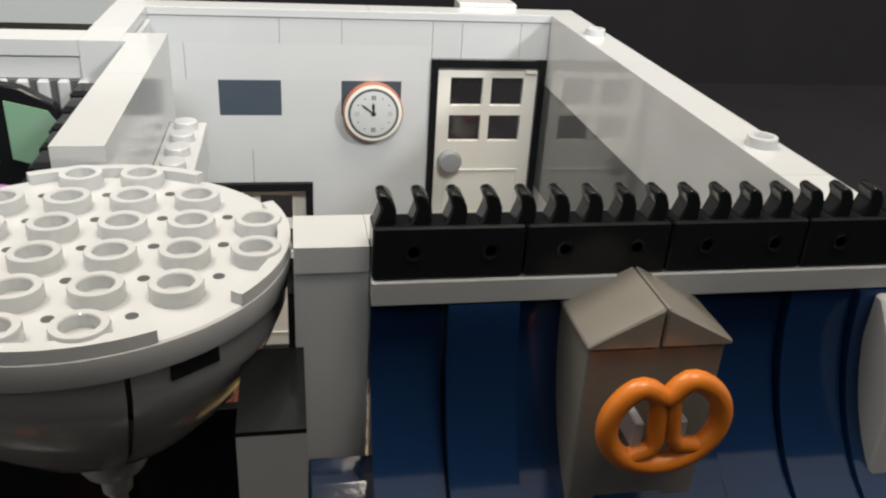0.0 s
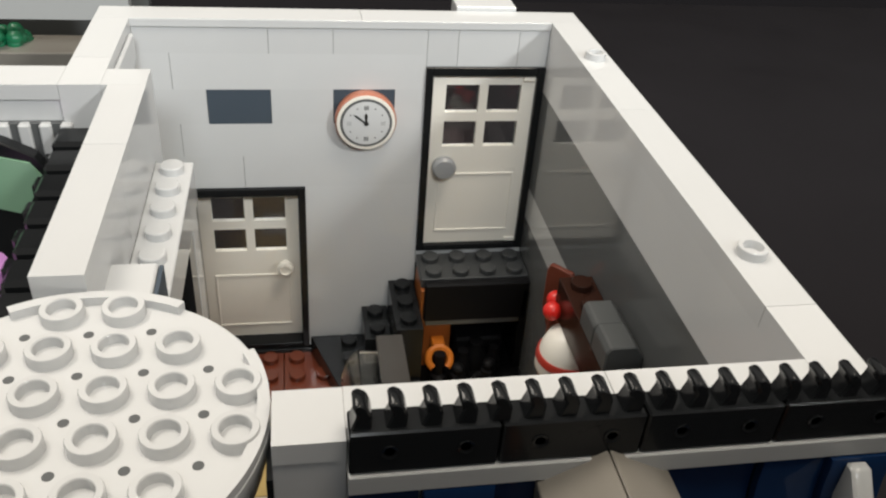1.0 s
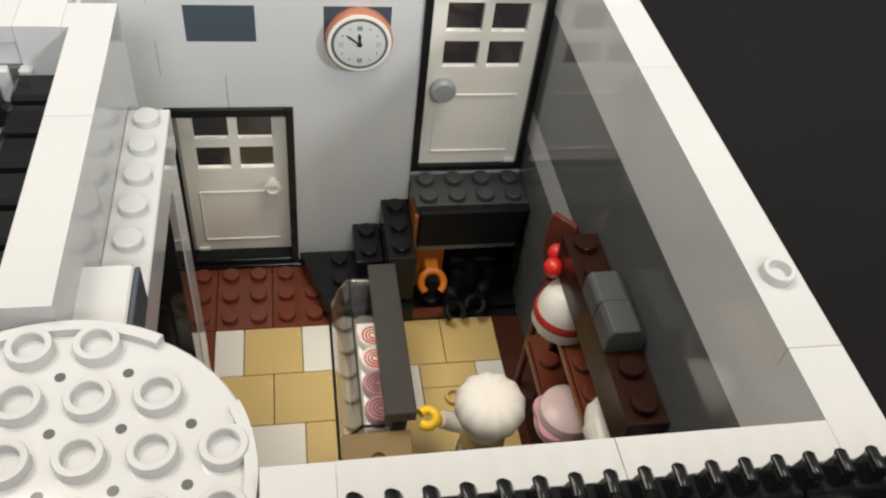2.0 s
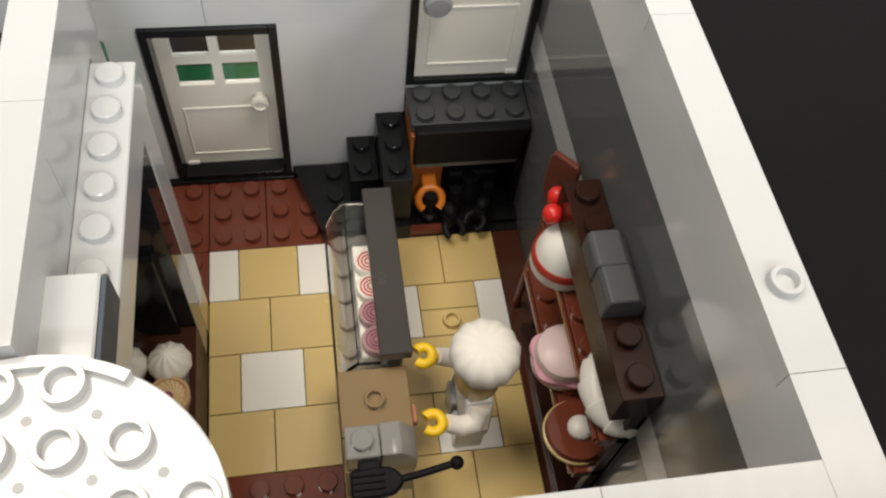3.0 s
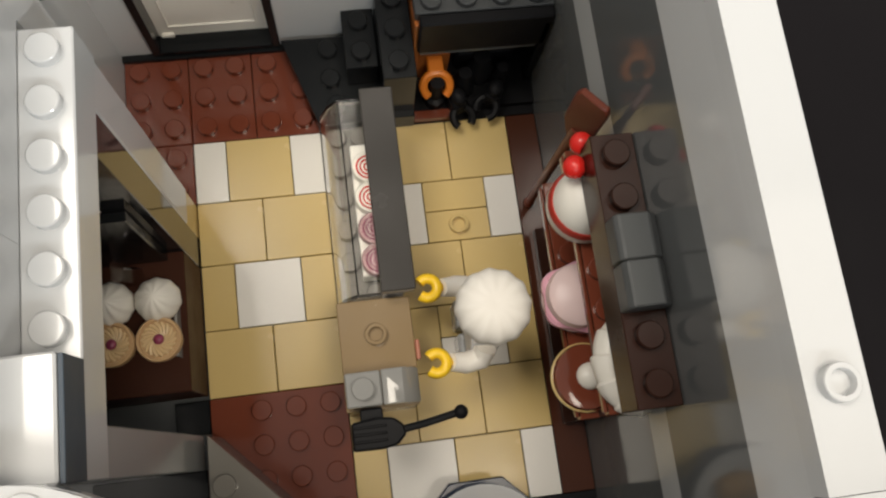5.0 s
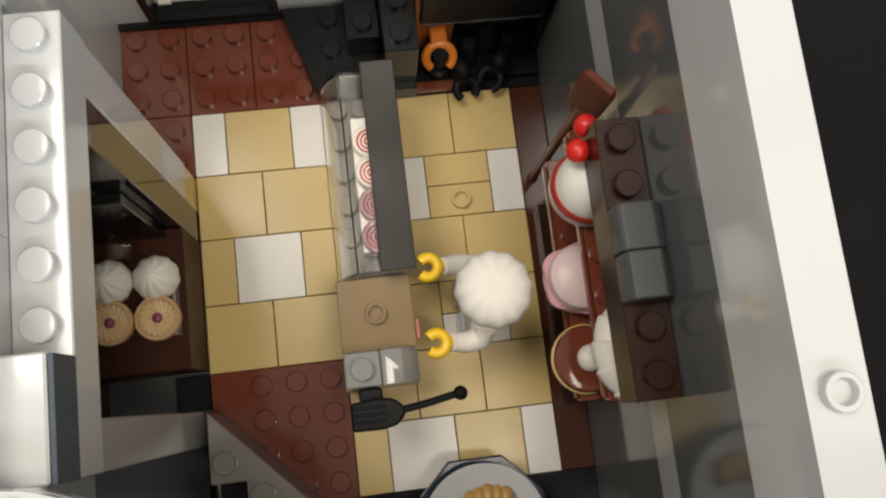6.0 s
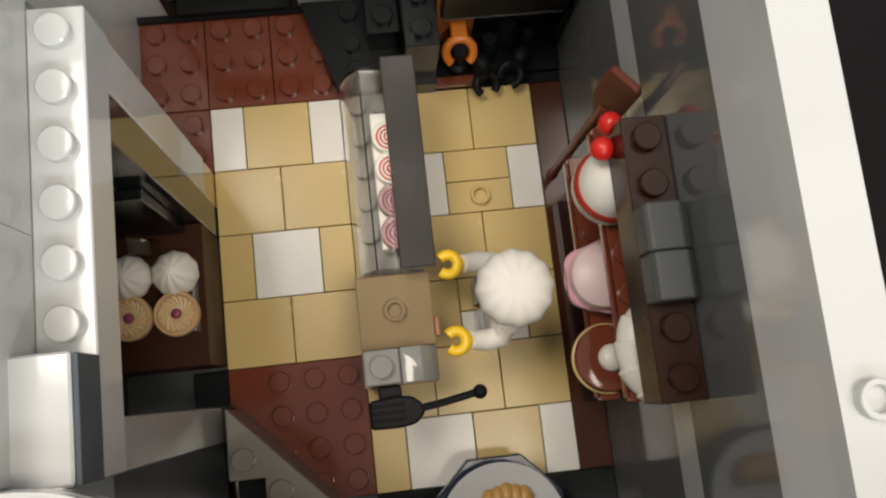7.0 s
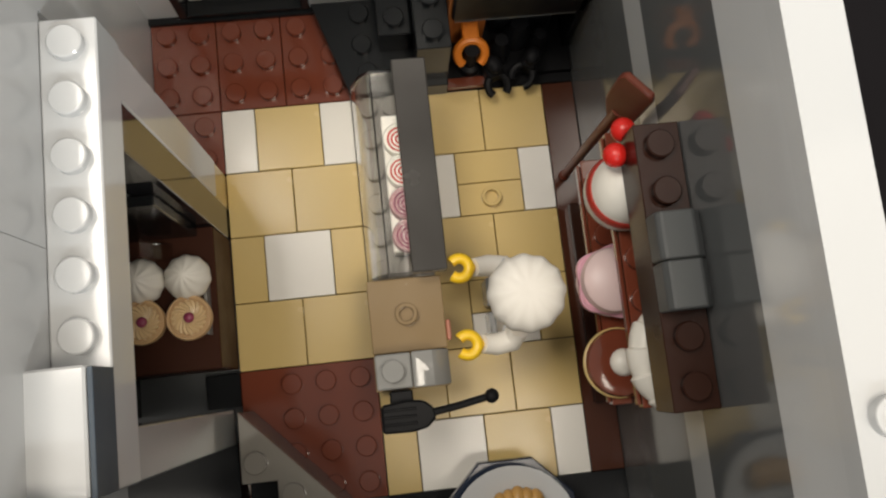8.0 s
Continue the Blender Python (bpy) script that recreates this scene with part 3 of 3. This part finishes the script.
part("cream", bm, CREAM, donut, label="cream dollop")

cr = thing("croissant", (10.4, -0.9, 5.8), "pale cream croissant on the shelf board", "pastry")
bm = bmesh.new()
pts, rad = [], []
for i in range(71):
    u = i / 70
    a = radians(-115 + 230 * u)
    pts.append((0.45 - 0.62 * math.cos(a), 0.95 * math.sin(a), 0.36))
    rad.append((0.08 + 0.28 * math.sin(math.pi * u) ** 0.7) * (1 + 0.22 * ((u * 7) % 1.0)))
tube(bm, pts, rad, 14)
part("croissant_body", bm, CREAM, cr)

pd = thing("brown_paddle", (10.38, 5.0, 0.02), "reddish brown bread paddle standing by the pastry shelf", "paddle")
bm = bmesh.new()
tube(bm, [(-0.05, -0.04, 0.0), (0.0, 0.0, 3.0), (0.06, 0.0, 6.2)], [0.13, 0.13, 0.15], 12)
ball(bm, -0.05, -0.04, 0.1, 0.17)
part("shaft", bm, BRICKRED, pd)
bm = bmesh.new()
prism(bm, [(-0.12, 5.5), (0.12, 5.5), (0.28, 5.9), (0.45, 6.4), (0.47, 7.7), (0.38, 7.95), (-0.38, 7.95), (-0.47, 7.7), (-0.45, 6.4), (-0.28, 5.9)], -0.09, 0.09, axis="y", bev=0.04)
part("blade", bm, BRICKRED, pd, at=(0.08, 0.0, 0.0), turn=-48)

# ---- window niche with cupcakes ----
niche = thing("window_display", (-3, 0, 0), "dark brown window display base with a clear rail", "display")
part("base", bm_box(0.02, 0.1, -0.02, 2.98, 3.97, 2.3, bev=0.03), UMBER, niche)
part("rail", bm_box(2.72, 1.0, 2.3, 2.8, 2.95, 2.75, bev=0.01), FROST, niche, label="clear plastic rail")
part("window_frame", bm_box(0.3, 3.72, 2.3, 2.55, 3.98, 6.4, bev=0.03), BLACK, niche, label="black window frame")
bm = bmesh.new()
prism(bm, [(1.1, 2.3), (1.9, 2.3), (1.3, 3.4)], 3.1, 3.6, axis="y", bev=0.03)
part("crystal", bm, CLEAR, niche, label="clear plastic wedge")
part("outer_wall", bm_box(-0.6, -1.0, -0.4, 0.0, 4.0, 10.0, bev=0), BLACK, niche)


def cupcake(x, y):
    c = thing("cupcake", (x, y, 2.3), "cupcake with swirled white frosting and a pink case", "cupcake", "cupcakes in the window")
    bm = bmesh.new()
    lathe(bm, [(0.38, 0), (0.54, 0.5), (0.56, 0.55)], n=40, flute=20, depth=0.02)
    part("case", bm, PINK, c, label="pink case")
    bm = bmesh.new()
    rings = []
    n = 84
    for r, h, wave in ((0.56, 0.52, 0.01), (0.6, 0.62, 0.02), (0.58, 0.78, 0.03), (0.5, 0.95, 0.05), (0.38, 1.1, 0.08), (0.24, 1.2, 0.11), (0.12, 1.26, 0.1), (0.03, 1.28, 0)):
        rings.append([bm.verts.new((r * (1 + wave * math.sin(10 * a + h * 6)) * math.cos(a), r * (1 + wave * math.sin(10 * a + h * 6)) * math.sin(a), h))
                      for a in [2 * math.pi * i / n for i in range(n)]])
    for p, q in zip(rings, rings[1:]):
        for i in range(n):
            bm.faces.new((p[i], p[(i + 1) % n], q[(i + 1) % n], q[i]))
    bm.faces.new(rings[-1])
    bm.faces.new(rings[0][::-1])
    part("frosting", bm, CREAM, c, label="white swirled frosting")


def tart(x, y):
    c = thing("fruit_tart", (x, y, 2.3), "tan fruit tart with a ribbed top and pink centre", "tart", "tarts in the window")
    bm = bmesh.new()
    lathe(bm, [(0.42, 0), (0.56, 0.5), (0.6, 0.78), (0.57, 0.84), (0.5, 0.84), (0.48, 0.78)], n=36)
    part("shell", bm, CRUST, c)
    bm = bmesh.new()
    lathe(bm, [(0.47, 0.74), (0.47, 0.775)], n=36)
    part("filling", bm, GOLDEN, c, label="golden brown filling")
    for i in range(18):
        a = 2 * math.pi * i / 18
        bm = bmesh.new()
        tube(bm, [((0.14 + 0.3 * u) * math.cos(a + 0.7 * u), (0.14 + 0.3 * u) * math.sin(a + 0.7 * u), 0.8) for u in (0, 0.35, 0.7, 1.0)], [0.022, 0.04, 0.055, 0.045], 6)
        part("ridge", bm, SHELL, c)
    bm = bmesh.new()
    ball(bm, 0, 0, 0.82, 0.14, 0.14, 0.1)
    part("berry", bm, PLUM, c, label="pink berry")


for x in (-0.62, -1.82):
    cupcake(x, 2.52)
    tart(x, 1.45)

# grey wedge plate and dark corner by the entrance
ent = thing("entrance_step", (0, 0, 0), "grey wedge plate with studs beside the entrance", "step")
bm = bmesh.new()
prism(bm, [(0.3, -1.1), (3.08, -3.97), (1.22, -3.97), (1.22, -2.97), (0.3, -2.97)], 2.0, 2.4, bev=0.025)
for x, y in ((0.7, -2.46), (1.62, -3.35)):
    stud(bm, x, y, 2.4)
part("wedge_plate", bm, STONE, ent)
bm = bmesh.new()
prism(bm, [(0.32, -1.15), (2.98, -3.9), (1.24, -3.9), (1.24, -2.95), (0.32, -2.95)], 0.01, 1.99)
part("wall_panel", bm, DGREY, ent)
part("dark_corner", bm_box(0.3, -3.97, 0.01, 1.21, -2.99, 1.2, bev=0.02), BLACK, ent)
part("floor_plate", bm_box(-3, -4, -0.4, 0.04, -2.0, 1.2, bev=0.02), BLACK, ent)

# front table with a dish
tab = thing("octagonal_table", (7.3, -5.0, 0), "dark blue octagonal table by the shop window", "table")
bm = bmesh.new()
R = 1.95
lathe(bm, [(R, 1.3), (R, 1.62), (R - 0.04, 1.66)], n=8)
bmesh.ops.rotate(bm, cent=(0, 0, 0), matrix=Matrix.Rotation(radians(22.5), 3, "Z"), verts=bm.verts)
part("tabletop", bm, NAVY, tab, smooth=0)
bm = bmesh.new()
lathe(bm, [(0.55, 0.01), (0.5, 0.2), (0.3, 0.3), (0.3, 1.3)], n=18)
part("pedestal", bm, BLACK, tab)
dish = thing("white_dish", (7.3, -5.0, 1.66), "round white dish with a golden pastry in it", "dish")
bm = bmesh.new()
lathe(bm, [(0.7, 0.0), (1.2, 0.1), (1.68, 0.45), (1.7, 0.52), (1.62, 0.5), (1.15, 0.2), (0.1, 0.17)], n=36)
part("bowl", bm, WHITE, dish)
bm = bmesh.new()
for i in range(5):
    ball(bm, -0.3 + 0.24 * i, 0.75 - 0.06 * abs(i - 2), 0.42, 0.24, 0.4, 0.24)
part("pastry", bm, GOLDEN, dish, label="golden brown pastry")

# ---- clock ----
clock = thing("wall_clock", (5.04, YB, 9.8 + LIFT), "round white clock with a copper rim on the back wall", "clock")
bm = bmesh.new()
lathe(bm, [(0.93, 0.0), (0.95, 0.1), (0.95, 0.32), (0.9, 0.4), (0.86, 0.4)], n=40, axis="y")
part("rim", bm, COPPER, clock, label="copper pink rim")
bm = bmesh.new()
lathe(bm, [(0.9, 0.3), (0.9, 0.42), (0.87, 0.43)], n=40, axis="y")
part("bezel", bm, CREAM, clock)
bm = bmesh.new()
lathe(bm, [(0.8, 0.40), (0.8, 0.44), (0.78, 0.445)], n=40, axis="y")
part("inner_ring", bm, DGREY, clock, label="dark ring")
bm = bmesh.new()
lathe(bm, [(0.72, 0.40), (0.72, 0.455), (0.7, 0.46)], n=40, axis="y")
part("face", bm, WHITE, clock, label="white face")
for i in range(12):
    a = math.pi / 2 - 2 * math.pi * i / 12
    bm = bmesh.new()
    if i % 3:
        lathe(bm, [(0.022, 0.46), (0.022, 0.47)], 0.56 * math.cos(a), 0, 0.56 * math.sin(a), 8, axis="y")
    else:
        for dx in (-0.05, 0.0, 0.05):
            cx, cz = 0.52 * math.cos(a) + dx, 0.52 * math.sin(a)
            box(bm, cx - 0.012, -0.47, cz - 0.07, cx + 0.012, -0.458, cz + 0.07, 0)
    part("hour_mark", bm, PRINT if i % 6 == 0 or i % 3 else GREY, clock)


def hand_bm(angle, length, width):
    bm = bmesh.new()
    d = Vector((math.cos(angle), 0, math.sin(angle)))
    w = Vector((-d.z, 0, d.x)) * width
    prism(bm, [(-w.x, -w.z), ((d * length * 0.75 - w * 1.6).x, (d * length * 0.75 - w * 1.6).z), ((d * length).x, (d * length).z), ((d * length * 0.75 + w * 1.6).x, (d * length * 0.75 + w * 1.6).z), (w.x, w.z)], -0.478, -0.466, axis="y")
    return bm


part("hour_pointer", hand_bm(radians(92), 0.36, 0.03), PRINT, clock)
part("minute_pointer", hand_bm(radians(142), 0.5, 0.02), PRINT, clock)
bm = bmesh.new()
lathe(bm, [(0.075, 0.46), (0.075, 0.485), (0.05, 0.49)], n=16, axis="y")
part("hub", bm, PRINT, clock)

clock.scale = (1.07, 1.0, 1.07)

# ---- shop front: racks, band, awning, gable and pretzel ----
bm = bmesh.new()
box(bm, 3.36, -6.42, 12.52, 12, -5.865, 12.89, 0.015)
band = part("trim", bm, GREY)
tagged(band, "pale grey band under the black racks", "trim", kind="structure")


def rack(x, w):
    r = thing("gear_rack", (x, -5.87, 12.9), "black toothed plastic rack along the wall top", "gear rack", "racks on the front wall")
    bm = bmesh.new()
    box(bm, 0.015, -0.5, 0, w - 0.015, 0.0, 0.8, 0.03)
    for i in range(2):
        lathe(bm, [(0.13, 0.5), (0.13, 0.52), (0.08, 0.5)], w * (0.27 + 0.5 * i), 0, 0.42, 12, axis="y")
    part("bar", bm, BLACK, r)
    for i in range(18):
        c = 3.54 + 0.4886 * i - x
        if not 0 < c < w:
            continue
        bm = bmesh.new()
        prism(bm, [(c - 0.16, 0.78), (c + 0.14, 0.78), (c + 0.15, 1.02), (c + 0.08, 1.2), (c - 0.03, 1.27), (c - 0.13, 1.22), (c - 0.06, 1.05)], -0.42, -0.05, axis="y", bev=0.03)
        part("tooth", bm, BLACK, r)


for i in range(4):
    rack(3.35 + 2.16 * i, 2.16)


def slope(i):
    """A tall, concave roof slope, one stud wide."""
    lift = (0.0, 0.3, 0.06, 0.22, 0.1, 0.02, 0.2, 0.34)[i]
    sl = thing("awning_slope", (3.36 + 1.08 * i, -6.02, 9.1), "glossy dark blue curved awning slope", "awning", "slopes of the awning")
    bm = bmesh.new()
    pts = [(0.0, 3.4), (-0.1 - lift, 3.4)]
    for k in range(13):
        a = radians(90 * k / 12)
        pts.append((-0.14 - lift - 2.3 * (1 - math.cos(a)), 3.3 - 3.1 * math.sin(a) * 0.98))
    pts += [(-2.45 - lift, 0.0), (0.0, 0.0)]
    prism(bm, pts, 0.015, 1.065, axis="x", bev=0.0)
    part("slope", bm, BLUE, sl)


for i in range(8):
    slope(i)

gab = thing("gable_block", (6.2, -7.52, 9.17), "grey brick gable standing out from the awning", "gable")
bm = bmesh.new()
box(bm, 0, 0.0, 0, 1.98, 1.5, 3.2, 0.03)
part("body", bm, STONE, gab)
for x0, x1, k in ((-0.06, 0.97, 0), (1.0, 2.04, 1)):
    bm = bmesh.new()
    pts = [(x0, 3.22), (x1, 3.22), (x1, 3.85), (x0, 3.3)] if k == 0 else [(x0, 3.22), (x1, 3.22), (x1, 3.3), (x0, 3.85)]
    prism(bm, pts, -0.08, 1.4, axis="y", bev=0.03)
    part("roof_slope", bm, STONE, gab)
for x in (0.62, 1.25):
    part("pin", bm_box(x, -0.5, 1.85, x + 0.13, 0.02, 2.3, bev=0.02), GREY, gab)

pz = thing("pretzel", (7.22, -8.02, 11.48), "orange plastic pretzel hung on the gable", "pretzel")
bm = bmesh.new()
loop = []
for i in range(48):
    a = 2 * math.pi * i / 48
    dip = 0.3 * math.exp(-((a - math.pi / 2) / 0.28) ** 2)
    loop.append((0.82 * math.cos(a), 0, 0.72 * math.sin(a) - dip))
tube(bm, loop, 0.155, 18, closed=True)
tube(bm, [(-0.1, 0, 0.42), (-0.1, 0, 0.1), (-0.11, 0, -0.25), (-0.2, 0, -0.42), (-0.48, 0, -0.5)], 0.13, 18)
tube(bm, [(0.1, 0, 0.42), (0.1, 0, 0.1), (0.11, 0, -0.25), (0.2, 0, -0.42), (0.48, 0, -0.5)], 0.13, 18)
bmesh.ops.rotate(bm, cent=(0, 0, 0), matrix=Matrix.Rotation(radians(-7), 3, "Y"), verts=bm.verts)
part("dough", bm, ORANGE, pz)

# ---- round turret roof beside the shop front ----
tur = thing("turret_roof", (-0.72, -4.9, 1.0), "white round studded plate on an inverted dome", "turret")
bm = bmesh.new()
lathe(bm, [(2.98, 11.4), (3.0, 11.43), (3.0, 11.77), (2.97, 11.8)], n=64)
part("round_plate", bm, WHITE, tur)
sm = bmesh.new()
lathe(sm, [(0.36, 0), (0.36, 0.19), (0.345, 0.22), (0.25, 0.22), (0.235, 0.2), (0.235, 0.02)], n=24)
sm = to_mesh("stud", sm, WHITE)
# Flat dark discs paint the shade of small holes in the plate.
hm = bmesh.new()
lathe(hm, [(0.085, 0), (0.085, 0.012)], n=14)
hm = to_mesh("hole", hm, DGREY)
for i in range(6):
    for j in range(6):
        x, y = i - 2.5, j - 2.5
        if math.hypot(x, y) < 2.75:
            part("stud", sm, WHITE, tur, at=(x, y, 11.8))
for i in range(5):
    for j in range(5):
        x, y = i - 2, j - 2
        if math.hypot(x, y) < 2.6:
            part("hole", hm, DGREY, tur, at=(x, y, 11.795))
for a0, a1 in ((-150, -62), (-38, 25), (60, 118)):
    bm = bmesh.new()
    n = 18
    ring = [(a, r) for a, r in [(radians(a0 + (a1 - a0) * k / n), 2.99) for k in range(n + 1)] + [(radians(a1 - (a1 - a0) * k / n), 2.8) for k in range(n + 1)]]
    prism(bm, [(r * math.cos(a), r * math.sin(a)) for a, r in ring], 11.79, 11.97)
    part("rim", bm, WHITE, tur)
for k in range(4):
    bm = bmesh.new()
    prof = [(2.92, 11.38), (2.9, 11.0), (2.7, 10.5), (2.25, 9.7), (1.6, 9.0), (0.9, 8.5), (0.55, 8.2)]
    n = 14
    rows = [[bm.verts.new((r * math.cos(a), r * math.sin(a), h)) for a in [radians(90 * k - 70 + 1 + 88.6 * i / n) for i in range(n + 1)]] for r, h in prof]
    for p, q in zip(rows, rows[1:]):
        for i in range(n):
            bm.faces.new((p[i], p[i + 1], q[i + 1], q[i]))
    bmesh.ops.solidify(bm, geom=list(bm.faces), thickness=0.12)
    part("dome_quarter", bm, WHITE, tur)
bm = bmesh.new()
lathe(bm, [(0.56, 8.3), (0.6, 8.0), (0.5, 7.8), (0.28, 7.7), (0.25, 7.3), (0.15, 7.2), (0.12, 5.0)], n=20)
part("finial", bm, GREY, tur)
part("core", bm_box(-1.5, -1.5, 9.9, 1.5, 1.5, 11.39, bev=0), DGREY, tur)
# Solid black block painting the dark inside of a slot below the rim.
bm = bmesh.new()
prism(bm, [(1.5, -2.53), (2.05, -2.11), (1.9, -1.95), (1.35, -2.37)], 11.14, 11.39)
part("notch", bm, BLACK, tur)

pier = wall("wall_entrance", "pale grey piers beside the round turret")
brick(pier, 1.55, -8.0, -2.6, 2.42, -6.12, 11.65, GREY)
# Thin black cap draws the dome's shadow on the pier top.
brick(pier, 1.55, -8.0, 11.65, 2.42, -6.12, 11.72, BLACK)
brick(pier, 2.21, -6.1, -2.6, 2.305, -5.0, 12.6, BLACK)
brick(pier, -6.0, -4.4, -2.6, 1.5, -4.2, 9.4, BLACK)
brick(pier, -1.5, -7.5, -2.6, -0.9, -6.9, 8.6, WHITE)
brick(pier, -2.6, -8.5, -2.6, -1.8, -7.7, 8.3, COPPER)
bm = bmesh.new()
prism(bm, [(-8.2, 8.0), (-6.15, 8.0), (-6.15, 9.7), (-6.6, 9.55), (-8.2, 8.4)], 2.46, 3.46, axis="x", bev=0.03)
part("slope", bm, BLUE, pier)
bm = bmesh.new()
prism(bm, [(-7.6, 9.6), (-6.6, 9.6), (-6.5, 11.1), (-6.5, 12.5), (-6.7, 12.5), (-7.1, 12.0), (-7.5, 11.2)], 11.15, 11.5, axis="x", bev=0.05)
part("end_arch", bm, GREY, pier)

# ---- the rest of the model behind and to the side ----
nb = thing("neighbour_wing", (0, 0, 0), "white and black wing of the building beside the shop", "building")
part("wall", bm_box(-12, 6.3, -0.4, -3, 7.3, 12.28, bev=0.0), GREY, nb)
part("lintel", bm_box(-14, 14.5, 12.0, -2.6, 15.0, 17.0, bev=0.0), GREY, nb)
part("far_wall", bm_box(-14, 18.4, -0.4, -2.6, 19.0, 17.0, bev=0.0), DGREY, nb)
part("floor", bm_box(-12, 7.35, 5.0, -3.02, 11.3, 5.4, bev=0.0), BLACK, nb)
gm = to_mesh("grille_tooth", bm_box(0, 0, 0, 0.3, 0.25, 0.9, bev=0.05), WHITE, 0)
for i in range(12):
    part("grille_tooth", gm, WHITE, nb, at=(-8.6 + 0.5 * i, 6.0, 11.4))
part("dark_course", bm_box(-12, 6.12, 10.0, -3, 6.28, 12.28, bev=0.0), DGREY, nb)
for i in range(7):
    part("trim_step", bm_box(-3.1, 5.0 - i, 11.2 - 0.1 * i, -2.02, 5.92 - i, 12.3 - 0.1 * i, bev=0.1), BLACK, nb)
    part("trim_tooth", bm_box(-3.5, 5.2 - i, 10.6 - 0.1 * i, -3.1, 5.7 - i, 11.7 - 0.1 * i, bev=0.08), BLACK, nb)
bm = bmesh.new()
prism(bm, [(-6.8, 7.6), (-3.15, 7.6), (-3.15, 11.4), (-3.5, 12.0), (-4.2, 12.4), (-5.2, 12.6), (-6.8, 12.3)], 4.9, 5.3, axis="y", bev=0.04)
arch = part("arch", bm, BLACK, nb, label="black arch")
for outline in ([(-6.1, 10.5), (-4.95, 10.5), (-4.85, 12.2), (-6.1, 12.3)], [(-4.6, 10.6), (-3.95, 10.4), (-3.4, 11.5), (-3.62, 11.85), (-4.6, 12.1)]):
    bm = bmesh.new()
    prism(bm, outline, 4.84, 4.9, axis="y")
    part("pane", bm, SAGE, arch, label="pale green pane")
part("roof", bm_box(-12, -1.0, 7.0, -3.1, 4.8, 7.4, bev=0.0), DGREY, nb)
bm = bmesh.new()
lathe(bm, [(0.5, 7.4), (0.55, 8.9), (0.85, 9.5), (0.9, 10.2), (0.7, 10.7), (0.25, 10.9)], -4.4, 2.2, 0, 24)
part("flower_pot", bm, VIOLET, nb, label="lavender plastic pot")
for i in range(9):
    bm = bmesh.new()
    for k in range(6):
        ball(bm, -11.0 + 0.5 * i + random.uniform(-0.2, 0.2), 16.6 + random.uniform(-0.5, 0.5), 10.5 + random.uniform(-0.2, 0.45), random.uniform(0.2, 0.34), u=8, v=6)
    part("foliage", bm, GREEN, nb, label="green plastic foliage")
part("planter", bm_box(-12, 15.6, -0.4, -3.0, 17.4, 10.4, bev=0.04), STONE, nb)
yard = part("yard_plate", plate_bm(14, 4.6, 0.4, studs=False), GREEN)
yard.matrix_basis = Matrix.Translation(Vector((-6, 12.3, -0.4)) * S)
tagged(yard, "flat green plastic plate behind the back wall", "plate")
